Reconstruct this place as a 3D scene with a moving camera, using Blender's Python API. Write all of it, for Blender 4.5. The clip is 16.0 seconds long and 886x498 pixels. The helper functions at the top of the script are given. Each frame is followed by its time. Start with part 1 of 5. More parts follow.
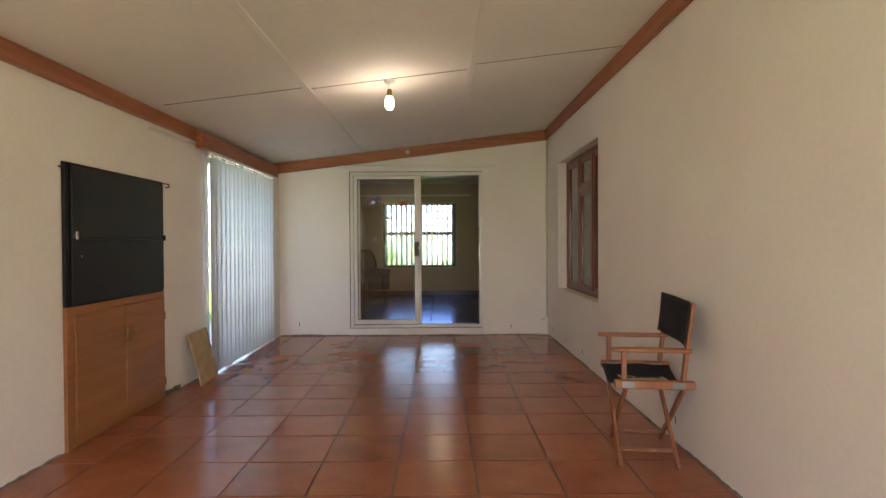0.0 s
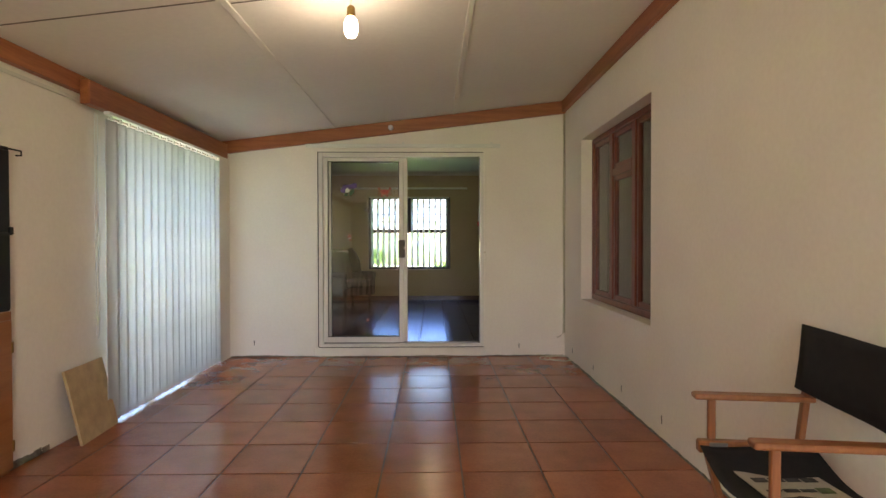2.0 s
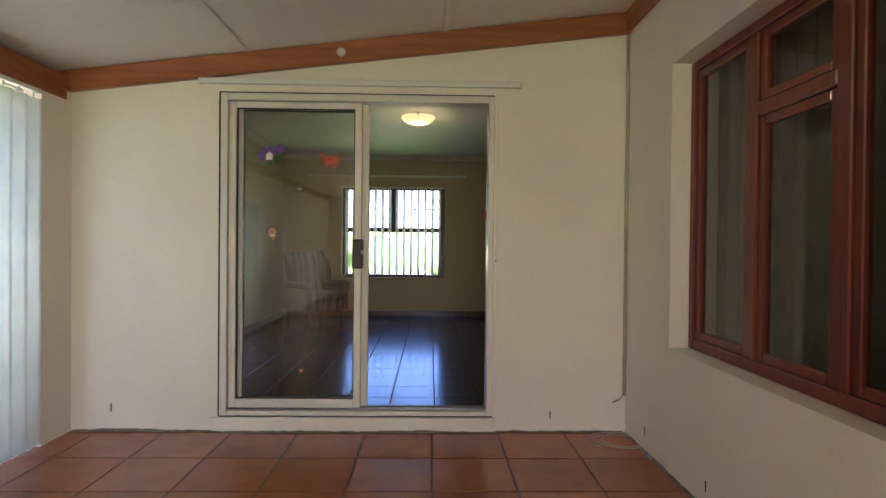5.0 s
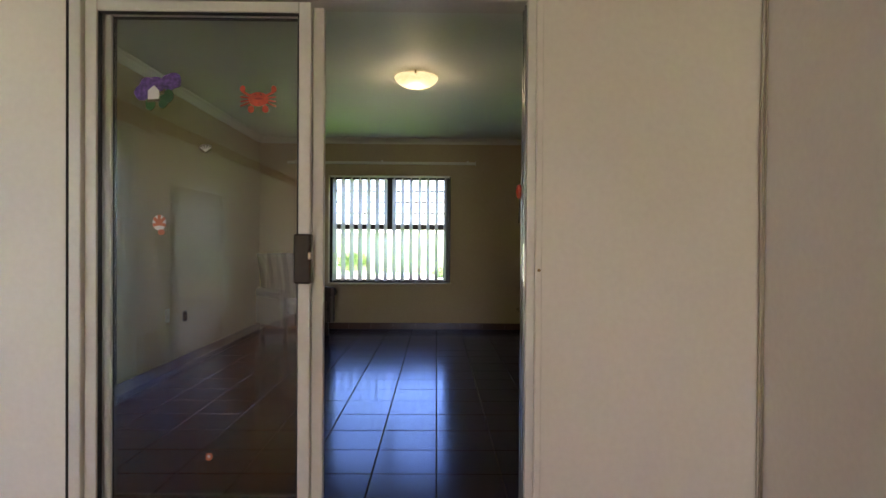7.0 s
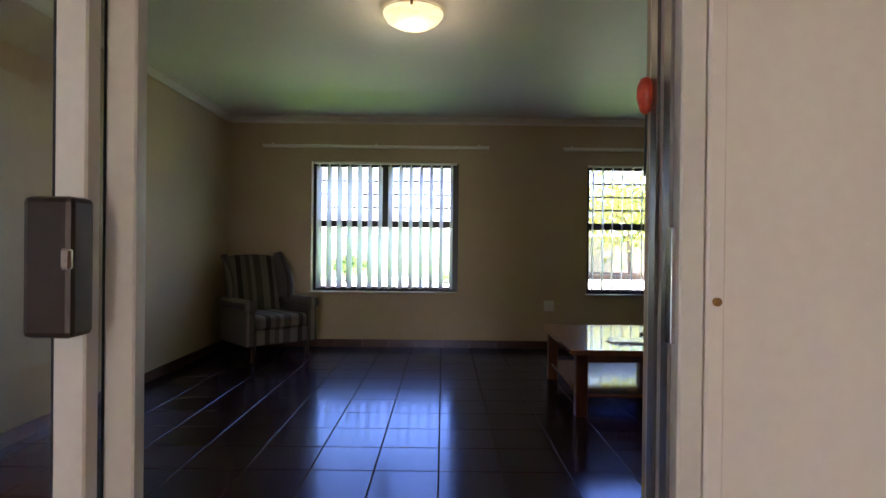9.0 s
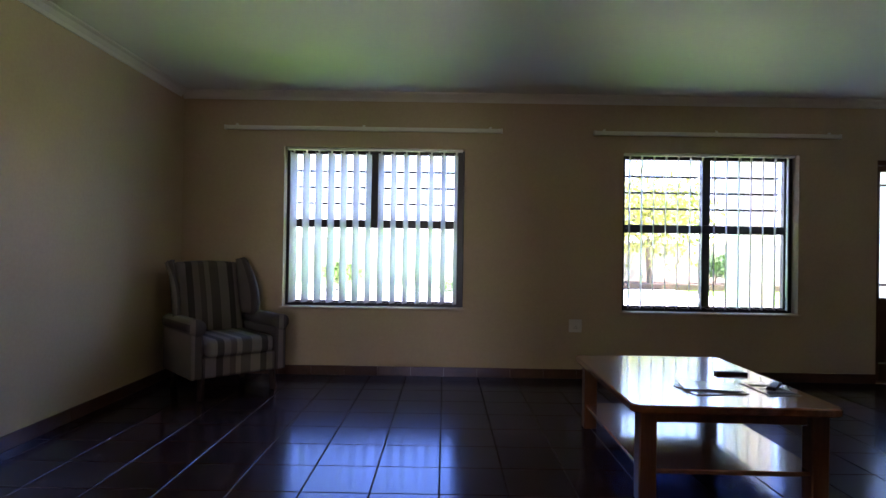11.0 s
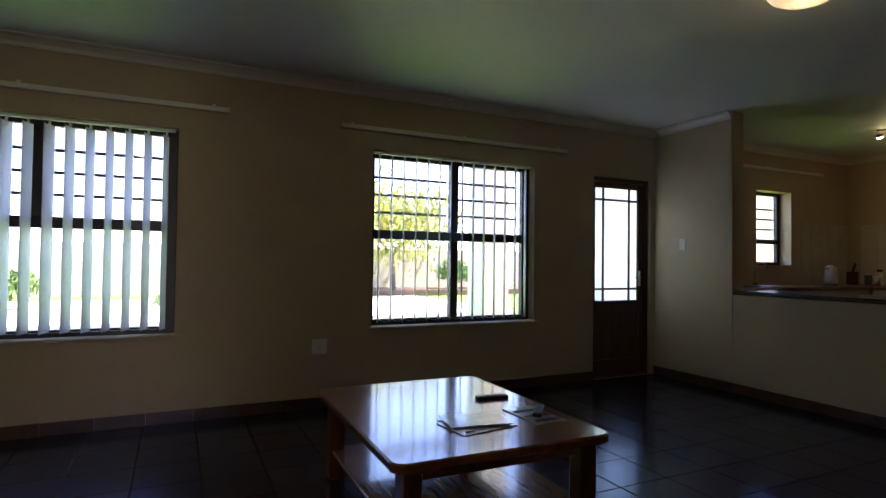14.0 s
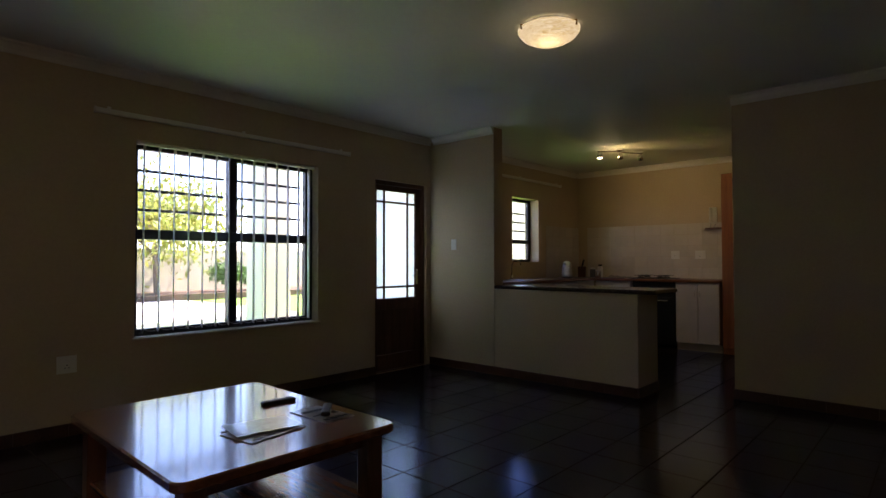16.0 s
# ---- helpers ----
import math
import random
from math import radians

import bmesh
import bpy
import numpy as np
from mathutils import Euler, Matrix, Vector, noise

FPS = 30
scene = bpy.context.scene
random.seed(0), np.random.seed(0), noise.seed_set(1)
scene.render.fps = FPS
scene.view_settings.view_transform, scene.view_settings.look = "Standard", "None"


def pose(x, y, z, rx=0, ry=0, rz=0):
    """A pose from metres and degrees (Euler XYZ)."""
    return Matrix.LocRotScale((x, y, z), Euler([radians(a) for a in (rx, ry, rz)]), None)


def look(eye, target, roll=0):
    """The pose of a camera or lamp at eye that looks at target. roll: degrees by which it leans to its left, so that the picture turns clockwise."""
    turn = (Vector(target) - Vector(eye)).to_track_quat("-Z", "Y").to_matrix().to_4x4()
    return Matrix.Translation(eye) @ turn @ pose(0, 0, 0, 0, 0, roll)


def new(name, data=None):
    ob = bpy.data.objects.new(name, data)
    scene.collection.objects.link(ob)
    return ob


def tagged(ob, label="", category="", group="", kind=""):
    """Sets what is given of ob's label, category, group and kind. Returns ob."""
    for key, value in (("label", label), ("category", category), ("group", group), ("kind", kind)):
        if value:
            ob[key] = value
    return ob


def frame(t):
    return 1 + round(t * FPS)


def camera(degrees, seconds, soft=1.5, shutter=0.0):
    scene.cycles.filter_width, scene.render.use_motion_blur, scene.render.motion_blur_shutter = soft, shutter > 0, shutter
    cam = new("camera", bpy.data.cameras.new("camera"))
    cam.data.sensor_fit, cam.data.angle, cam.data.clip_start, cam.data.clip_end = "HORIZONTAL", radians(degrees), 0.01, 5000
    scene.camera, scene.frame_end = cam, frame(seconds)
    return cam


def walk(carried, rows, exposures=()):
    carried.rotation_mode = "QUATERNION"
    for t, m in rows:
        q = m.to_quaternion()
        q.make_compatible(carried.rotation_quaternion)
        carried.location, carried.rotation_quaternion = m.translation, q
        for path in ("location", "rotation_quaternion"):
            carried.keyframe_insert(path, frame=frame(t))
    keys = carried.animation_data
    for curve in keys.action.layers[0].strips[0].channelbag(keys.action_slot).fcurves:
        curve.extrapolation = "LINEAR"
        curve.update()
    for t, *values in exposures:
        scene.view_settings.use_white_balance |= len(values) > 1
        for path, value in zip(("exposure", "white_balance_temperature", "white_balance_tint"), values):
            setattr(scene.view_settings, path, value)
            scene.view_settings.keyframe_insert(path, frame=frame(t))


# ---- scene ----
cam = camera(77.0, 16.0)
PATH = [
    (0, (0.064, -0.638, 1.227), (0.079, 1.362, 1.202), -0.3),
    (0.5, (0.052, -0.301, 1.229), (0.069, 1.699, 1.202), -0.2),
    (1, (0.007, 0.053, 1.245), (0.031, 2.052, 1.215), -0.1),
    (1.5, (0.054, 0.446, 1.222), (0.084, 2.446, 1.195), -0.1),
    (2, (0.105, 0.821, 1.211), (0.14, 2.82, 1.185), -0.1),
    (2.5, (0.137, 1.213, 1.207), (0.181, 3.213, 1.186), 0.0),
    (3, (0.191, 1.617, 1.207), (0.239, 3.616, 1.184), 0.0),
    (3.5, (0.197, 1.995, 1.207), (0.249, 3.994, 1.183), 0.1),
    (4, (0.201, 2.387, 1.216), (0.254, 4.386, 1.194), 0.4),
    (6.5, (0.281, 4.236, 1.186), (0.311, 6.235, 1.17), 0.4),
    (7, (0.267, 4.613, 1.196), (0.29, 6.613, 1.178), 0.4),
    (7.5, (0.299, 4.968, 1.198), (0.32, 6.968, 1.183), 0.6),
    (8, (0.301, 5.3, 1.19), (0.31, 7.3, 1.176), 0.4),
    (10.5, (0.249, 6.879, 1.156), (0.241, 8.879, 1.164), 0.9),
    (11, (0.284, 7.156, 1.169), (0.277, 9.156, 1.181), 0.9),
    (11.5, (0.325, 7.327, 1.203), (0.327, 9.327, 1.22), 0.9),
    (12, (0.343, 7.454, 1.213), (0.393, 9.454, 1.234), 0.9),
    (12.5, (0.347, 7.579, 1.227), (0.588, 9.564, 1.252), 0.8),
    (13, (0.378, 7.663, 1.225), (0.866, 9.602, 1.255), 0.6),
    (13.5, (0.439, 7.827, 1.201), (1.122, 9.706, 1.242), 0.7),
    (14, (0.461, 7.898, 1.195), (1.325, 9.701, 1.24), 0.7),
    (14.5, (0.441, 7.915, 1.197), (1.5, 9.611, 1.244), 0.4),
    (15, (0.418, 7.899, 1.204), (1.657, 9.469, 1.252), 0.3),
    (15.5, (0.392, 7.865, 1.213), (1.774, 9.31, 1.256), 0.0),
    (16, (0.39, 7.857, 1.209), (1.874, 9.197, 1.254), -0.1),
]
EXPOSURES = [(0.0, 3.2, 6850, 25), (2.0, 3.36, 7150, 22), (4.0, 3.36, 7150, 20), (6.5, 3.35, 6900, 26), (8.0, 3.42, 6750, 28), (10.5, 3.68, 6100, 40), (12.5, 3.22, 6200, 40), (16.0, 2.7, 6600, 38)]
walk(cam, [(t, look(eye, target, roll)) for t, eye, target, roll in PATH], EXPOSURES)
SKY, SUN = 0.15, 5.0

# ---- light ----
world = bpy.data.worlds.new("sky")
scene.world = world
world.use_nodes = True
wn = world.node_tree.nodes
sky = wn.new("ShaderNodeTexSky")
sky.sky_type = "NISHITA"
sky.sun_disc = False
sky.ozone_density, sky.dust_density = 4.0, 0.2
sky.sun_elevation = radians(62)
sky.sun_rotation = radians(105)
wn["Background"].inputs["Strength"].default_value = SKY
world.node_tree.links.new(sky.outputs[0], wn["Background"].inputs["Color"])

sun_data = bpy.data.lights.new("sun", "SUN")
sun_data.energy, sun_data.angle, sun_data.color = SUN, radians(0.5), (1.0, 0.96, 0.88)
sun = new("sun", sun_data)
az, el = radians(105), radians(62)
sun.matrix_world = look((0, 0, 30), Vector((0, 0, 30)) - Vector((math.sin(az) * math.cos(el), math.cos(az) * math.cos(el), math.sin(el))))


def area_light(name, place, target, w, h, watts, colour=(0.93, 0.96, 1.0)):
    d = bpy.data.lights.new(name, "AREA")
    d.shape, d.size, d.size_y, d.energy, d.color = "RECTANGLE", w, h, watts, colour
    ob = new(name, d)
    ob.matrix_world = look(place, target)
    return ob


def bulb_light(name, place, watts, colour, radius):
    d = bpy.data.lights.new(name, "POINT")
    d.energy, d.color, d.shadow_soft_size = watts, colour, radius
    ob = new(name, d)
    ob.location = place
    return ob


# ---- materials ----
def mat(name, base, rough=0.6, var=0.12, scale=6.0, fine=60.0, bump=0.0, metal=0.0, tint=None, coat=0.0, stretch=(1, 1, 1), rough_var=0.0, spec=0.5, per_object=0.0):
    """A painted, stained or mineral surface: colour varied at two scales, with a fine relief."""
    m = bpy.data.materials.new(name)
    m.use_nodes = True
    nt = m.node_tree
    n, l = nt.nodes, nt.links
    b = n["Principled BSDF"]
    b.inputs["Roughness"].default_value = rough
    b.inputs["Metallic"].default_value = metal
    b.inputs["Coat Weight"].default_value = coat
    b.inputs["Coat Roughness"].default_value = 0.1
    b.inputs["Specular IOR Level"].default_value = spec
    co = n.new("ShaderNodeTexCoord")
    mp = n.new("ShaderNodeMapping")
    mp.inputs["Scale"].default_value = stretch
    l.new(co.outputs["Object"], mp.inputs["Vector"])
    src = mp.outputs["Vector"]
    if per_object:
        info = n.new("ShaderNodeObjectInfo")
        add = n.new("ShaderNodeVectorMath")
        add.operation = "MULTIPLY_ADD"
        add.inputs[0].default_value = (37.0, 19.0, 11.0)
        l.new(info.outputs["Random"], add.inputs[1])
        l.new(src, add.inputs[2])
        src = add.outputs[0]
    big = n.new("ShaderNodeTexNoise")
    big.inputs["Scale"].default_value, big.inputs["Detail"].default_value = scale, 4
    sm = n.new("ShaderNodeTexNoise")
    sm.inputs["Scale"].default_value, sm.inputs["Detail"].default_value = fine, 3
    l.new(src, big.inputs["Vector"])
    l.new(src, sm.inputs["Vector"])
    mix = n.new("ShaderNodeMath")
    mix.operation = "MULTIPLY_ADD"
    mix.inputs[1].default_value = 0.35
    l.new(sm.outputs["Fac"], mix.inputs[0])
    sc = n.new("ShaderNodeMath")
    sc.operation = "MULTIPLY"
    sc.inputs[1].default_value = 0.65
    l.new(big.outputs["Fac"], sc.inputs[0])
    l.new(sc.outputs[0], mix.inputs[2])
    fac = mix.outputs[0]
    if per_object:
        po = n.new("ShaderNodeMath")
        po.operation = "MULTIPLY_ADD"
        po.inputs[1].default_value = per_object
        l.new(info.outputs["Random"], po.inputs[0])
        l.new(fac, po.inputs[2])
        sub = n.new("ShaderNodeMath")
        sub.operation = "SUBTRACT"
        sub.inputs[1].default_value = per_object / 2
        l.new(po.outputs[0], sub.inputs[0])
        fac = sub.outputs[0]
    ramp = n.new("ShaderNodeValToRGB")
    dark = tint or tuple(c * (1 - 2 * var) for c in base)
    light = tuple(min(1, c * (1 + var)) for c in base)
    ramp.color_ramp.elements[0].position, ramp.color_ramp.elements[1].position = 0.3, 0.7
    ramp.color_ramp.elements[0].color, ramp.color_ramp.elements[1].color = (*dark, 1), (*light, 1)
    l.new(fac, ramp.inputs["Fac"])
    l.new(ramp.outputs["Color"], b.inputs["Base Color"])
    if rough_var:
        rr = n.new("ShaderNodeMapRange")
        rr.inputs["To Min"].default_value, rr.inputs["To Max"].default_value = rough - rough_var, rough + rough_var
        l.new(big.outputs["Fac"], rr.inputs["Value"])
        l.new(rr.outputs[0], b.inputs["Roughness"])
    if bump:
        bp = n.new("ShaderNodeBump")
        bp.inputs["Strength"].default_value, bp.inputs["Distance"].default_value = 1.0, bump
        l.new(fac, bp.inputs["Height"])
        l.new(bp.outputs["Normal"], b.inputs["Normal"])
    return m


def wood(name, dark, light, axis=0, rough=0.45, coat=0.2, knots=False):
    """Sawn timber with grain along one axis."""
    st = [14.0, 14.0, 14.0]
    st[axis] = 0.9
    return mat(name, light, rough, tint=dark, scale=1.6, fine=9.0, bump=0.0006, coat=coat, stretch=tuple(st))


def glowing(name, colour, strength, base=(0.8, 0.8, 0.8)):
    m = bpy.data.materials.new(name)
    m.use_nodes = True
    b = m.node_tree.nodes["Principled BSDF"]
    b.inputs["Base Color"].default_value = (*base, 1)
    b.inputs["Emission Color"].default_value = (*colour, 1)
    b.inputs["Emission Strength"].default_value = strength
    return m


def glass(name, tint=(0.95, 0.97, 0.96), rough=0.0):
    """Thin window glass: clear, with a mirror share that grows at grazing angles."""
    m = bpy.data.materials.new(name)
    m.use_nodes = True
    n, l = m.node_tree.nodes, m.node_tree.links
    n.remove(n["Principled BSDF"])
    tr = n.new("ShaderNodeBsdfTransparent")
    tr.inputs["Color"].default_value = (*tint, 1)
    gl = n.new("ShaderNodeBsdfGlossy")
    gl.inputs["Roughness"].default_value = rough
    fr = n.new("ShaderNodeLayerWeight")
    fr.inputs["Blend"].default_value = 0.5
    pw = n.new("ShaderNodeMath")
    pw.operation = "POWER"
    pw.inputs[1].default_value = 5.0
    l.new(fr.outputs["Facing"], pw.inputs[0])
    ad = n.new("ShaderNodeMath")
    ad.operation = "MULTIPLY_ADD"
    ad.inputs[1].default_value, ad.inputs[2].default_value = 0.9, 0.045
    l.new(pw.outputs[0], ad.inputs[0])
    mx = n.new("ShaderNodeMixShader")
    l.new(ad.outputs[0], mx.inputs["Fac"])
    l.new(tr.outputs[0], mx.inputs[1])
    l.new(gl.outputs[0], mx.inputs[2])
    l.new(mx.outputs[0], n["Material Output"].inputs["Surface"])
    return m


def fabric_translucent(name, base, share):
    """Cloth that lets daylight through: woven, with a slow unevenness."""
    m = mat(name, base, 0.85, var=0.06, scale=3.0, fine=220.0, bump=0.0003)
    n, l = m.node_tree.nodes, m.node_tree.links
    ramp = [x for x in n if x.type == "VALTORGB"][0]
    tl = n.new("ShaderNodeBsdfTranslucent")
    l.new(ramp.outputs["Color"], tl.inputs["Color"])
    mx = n.new("ShaderNodeMixShader")
    mx.inputs["Fac"].default_value = share
    l.new(n["Principled BSDF"].outputs[0], mx.inputs[1])
    l.new(tl.outputs[0], mx.inputs[2])
    l.new(mx.outputs[0], n["Material Output"].inputs["Surface"])
    return m


def stripes(name, colours, period, axis=0, rough=0.9):
    """Woven upholstery with stripes across one axis."""
    m = mat(name, (0.5, 0.5, 0.5), rough, fine=300.0, bump=0.0008)
    n, l = m.node_tree.nodes, m.node_tree.links
    co = [x for x in n if x.type == "TEX_COORD"][0]
    sep = n.new("ShaderNodeSeparateXYZ")
    l.new(co.outputs["Object"], sep.inputs[0])
    div = n.new("ShaderNodeMath")
    div.operation = "DIVIDE"
    div.inputs[1].default_value = period
    l.new(sep.outputs[axis], div.inputs[0])
    fr = n.new("ShaderNodeMath")
    fr.operation = "FRACT"
    l.new(div.outputs[0], fr.inputs[0])
    ramp = n.new("ShaderNodeValToRGB")
    cr = ramp.color_ramp
    cr.interpolation = "CONSTANT"
    while len(cr.elements) < len(colours):
        cr.elements.new(0.5)
    for e, (p, c) in zip(cr.elements, colours):
        e.position, e.color = p, (*c, 1)
    l.new(fr.outputs[0], ramp.inputs["Fac"])
    weave = [x for x in n if x.type == "TEX_NOISE"][1]
    mul = n.new("ShaderNodeMix")
    mul.data_type, mul.blend_type = "RGBA", "MULTIPLY"
    mul.inputs[0].default_value = 0.35
    l.new(ramp.outputs["Color"], mul.inputs[6])
    l.new(weave.outputs["Fac"], mul.inputs[7])
    l.new(mul.outputs[2], n["Principled BSDF"].inputs["Base Color"])
    return m


PLASTER_A = mat("plaster_white", (0.82, 0.76, 0.69), 0.75, var=0.05, scale=1.3, fine=40, bump=0.0012, tint=(0.765, 0.70, 0.625))
PLASTER_B = mat("plaster_cream", (0.52, 0.415, 0.28), 0.6, var=0.05, scale=1.3, fine=45, bump=0.0012, tint=(0.46, 0.36, 0.235))
CEILING_A = mat("ceiling_board", (0.82, 0.79, 0.72), 0.8, var=0.04, scale=0.9, fine=30, bump=0.0006)
CEILING_B = mat("ceiling_white", (0.76, 0.76, 0.72), 0.6, var=0.03, scale=0.9, fine=30, bump=0.0005)
CORNICE = mat("cornice_white", (0.72, 0.70, 0.64), 0.55, var=0.05, scale=3)
TILE_A = mat("tile_terracotta", (0.37, 0.118, 0.05), 0.2, spec=0.7, scale=5, fine=70, tint=(0.27, 0.08, 0.034), per_object=0.2)
GROUT_A = mat("grout_sand", (0.15, 0.075, 0.042), 0.9, var=0.25, scale=5, fine=120, bump=0.001)
TILE_B = mat("tile_brown", (0.040, 0.020, 0.015), 0.2, scale=3.5, fine=14, tint=(0.026, 0.013, 0.010), rough_var=0.03, per_object=0.25, spec=0.75)


def sky_tinted_gloss(m, colour, rough):
    """Lay a gloss over a matt body, coloured blue to paint in reflected sky: its mirror share grows at grazing angles.
    """
    n, l = m.node_tree.nodes, m.node_tree.links
    b = n["Principled BSDF"]
    b.inputs["Specular IOR Level"].default_value = 0.0
    gl = n.new("ShaderNodeBsdfGlossy")
    gl.inputs["Color"].default_value, gl.inputs["Roughness"].default_value = (*colour, 1), rough
    fr = n.new("ShaderNodeLayerWeight")
    pw = n.new("ShaderNodeMath")
    pw.operation = "POWER"
    pw.inputs[1].default_value = 4.0
    l.new(fr.outputs["Facing"], pw.inputs[0])
    ad = n.new("ShaderNodeMath")
    ad.operation = "MULTIPLY_ADD"
    ad.inputs[1].default_value, ad.inputs[2].default_value = 0.95, 0.065
    l.new(pw.outputs[0], ad.inputs[0])
    mx = n.new("ShaderNodeMixShader")
    l.new(ad.outputs[0], mx.inputs["Fac"])
    l.new(b.outputs[0], mx.inputs[1])
    l.new(gl.outputs[0], mx.inputs[2])
    l.new(mx.outputs[0], n["Material Output"].inputs["Surface"])


# blue gloss colour puts the sky's reflection into the tile
sky_tinted_gloss(TILE_B, (0.50, 0.62, 1.0), 0.18)

GROUT_B = mat("grout_dark", (0.03, 0.021, 0.017), 0.9, var=0.25, scale=5, fine=120, bump=0.001)
SKIRT_TILE = mat("skirting_tile", (0.09, 0.042, 0.025), 0.3, var=0.2, scale=6)
BEAM_Y = wood("pine_beam_long", (0.22, 0.062, 0.02), (0.40, 0.135, 0.048), axis=1)
BEAM_X = wood("pine_beam_cross", (0.22, 0.062, 0.02), (0.40, 0.135, 0.048), axis=0)
MERANTI = wood("meranti", (0.10, 0.016, 0.007), (0.20, 0.036, 0.014), axis=2, rough=0.35, coat=0.4)
BEECH = wood("beech_varnished", (0.20, 0.065, 0.022), (0.32, 0.12, 0.045), axis=2, rough=0.4)
OAK_VENEER = wood("oak_veneer", (0.27, 0.10, 0.032), (0.34, 0.14, 0.048), axis=1, rough=0.45)
CHIPBOARD = mat("chipboard", (0.50, 0.35, 0.19), 0.8, var=0.15, scale=12, fine=150, bump=0.0006)
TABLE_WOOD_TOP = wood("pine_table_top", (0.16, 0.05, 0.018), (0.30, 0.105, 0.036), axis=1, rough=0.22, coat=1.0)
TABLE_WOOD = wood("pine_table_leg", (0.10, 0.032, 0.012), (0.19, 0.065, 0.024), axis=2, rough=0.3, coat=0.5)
DOOR_WOOD = wood("door_wood", (0.06, 0.021, 0.009), (0.11, 0.04, 0.018), axis=2, rough=0.4)
RED_WOOD = wood("red_wood", (0.22, 0.07, 0.03), (0.34, 0.125, 0.055), axis=2, rough=0.4)
BLACK_STEEL = mat("black_steel", (0.014, 0.015, 0.016), 0.42, var=0.2, scale=4, fine=90, bump=0.0003, metal=0.3)
CANVAS = mat("black_canvas", (0.012, 0.012, 0.014), 0.9, var=0.2, scale=20, fine=400, bump=0.0006)
ALU_WHITE = mat("aluminium_powder", (0.72, 0.68, 0.62), 0.4, var=0.05, scale=3, fine=60, metal=0.05)
ALU_GREY = mat("aluminium_track", (0.22, 0.21, 0.20), 0.35, var=0.1, scale=3, metal=0.7)
ALU_DARK = mat("aluminium_bronze", (0.02, 0.018, 0.017), 0.4, var=0.1, scale=3, metal=0.3)
IRON = mat("burglar_bar", (0.015, 0.015, 0.015), 0.5, var=0.1)
HANDLE_BROWN = mat("handle_bronze", (0.035, 0.022, 0.016), 0.4, var=0.15, metal=0.4)
CHROME = mat("chrome", (0.7, 0.7, 0.7), 0.15, var=0.02, metal=1.0)
BRASS = mat("brass_aged", (0.35, 0.22, 0.08), 0.35, var=0.15, metal=0.9)
PLASTIC_WHITE = mat("plastic_white", (0.75, 0.74, 0.70), 0.35, var=0.02)
PLASTIC_BLACK = mat("plastic_black", (0.012, 0.012, 0.013), 0.4, var=0.15)
PLASTIC_GREY = mat("plastic_grey", (0.12, 0.12, 0.125), 0.4, var=0.1)
BLIND_A = fabric_translucent("blind_fabric_pale", (0.86, 0.88, 0.88), 0.50)
BLIND_B = fabric_translucent("blind_fabric_white", (0.86, 0.87, 0.90), 0.5)
CURTAIN = mat("curtain_grey", (0.34, 0.32, 0.27), 0.9, var=0.15, scale=4, fine=200, bump=0.0006)
GLASS = glass("window_glass")
GLASS_TINT = glass("window_glass_tinted", (0.80, 0.82, 0.79))
FROST = fabric_translucent("frosted_glass", (0.92, 0.93, 0.93), 0.85)
WORKTOP = mat("worktop_dark", (0.075, 0.062, 0.055), 0.22, var=0.4, scale=40, fine=220, coat=0.3)
KITCHEN_WHITE = mat("cabinet_white", (0.62, 0.58, 0.54), 0.35, var=0.04)
WALL_TILE = mat("wall_tile_cream", (0.62, 0.57, 0.50), 0.2, var=0.05, scale=5, per_object=0.2)
GRASS = mat("grass", (0.13, 0.31, 0.02), 0.9, var=0.3, scale=0.8, fine=25, bump=0.01)
PAVING = mat("paving_pale", (0.60, 0.56, 0.49), 0.85, var=0.12, scale=1.5, fine=40, bump=0.003)
SOIL = mat("soil", (0.12, 0.075, 0.045), 0.95, var=0.3, scale=2, fine=40, bump=0.01)
GARDEN_WALL = mat("boundary_wall", (0.52, 0.47, 0.34), 0.85, var=0.08, scale=1.2, fine=30, bump=0.002)
YARD_WALL = mat("yard_wall_plaster", (0.42, 0.38, 0.29), 0.85, var=0.06, scale=1.2, fine=30, bump=0.002)
HOUSE_RENDER = mat("house_render", (0.66, 0.61, 0.50), 0.85, var=0.06, scale=1.2, fine=30, bump=0.002)
LEAF = mat("leaf_green", (0.10, 0.20, 0.03), 0.6, var=0.4, scale=1.2, fine=8)
LEAF_YELLOW = mat("leaf_yellow", (0.42, 0.36, 0.05), 0.6, tint=(0.16, 0.24, 0.03), scale=1.4, fine=8)
BARK = mat("bark", (0.16, 0.11, 0.075), 0.95, var=0.3, scale=5, fine=40, bump=0.006)
ROOF = mat("roof_tile", (0.24, 0.10, 0.06), 0.8, var=0.2, scale=2, fine=20)
PAPER = mat("newsprint", (0.50, 0.47, 0.40), 0.85, var=0.1, scale=15, fine=160)
PAPER_INK = mat("ink_print", (0.07, 0.07, 0.07), 0.85, var=0.3, scale=30)
PAPER_GREEN = mat("print_green", (0.10, 0.16, 0.06), 0.6, var=0.3, scale=30)
GLOSSY_COVER = mat("magazine_cover", (0.55, 0.53, 0.50), 0.18, var=0.12, scale=18, coat=0.5)
CABLE = mat("cable_cream", (0.52, 0.46, 0.36), 0.6, var=0.1)
SLOT = mat("slot_dark", (0.03, 0.027, 0.024), 0.95, var=0.2)
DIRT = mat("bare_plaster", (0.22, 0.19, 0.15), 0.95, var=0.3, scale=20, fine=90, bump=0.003)


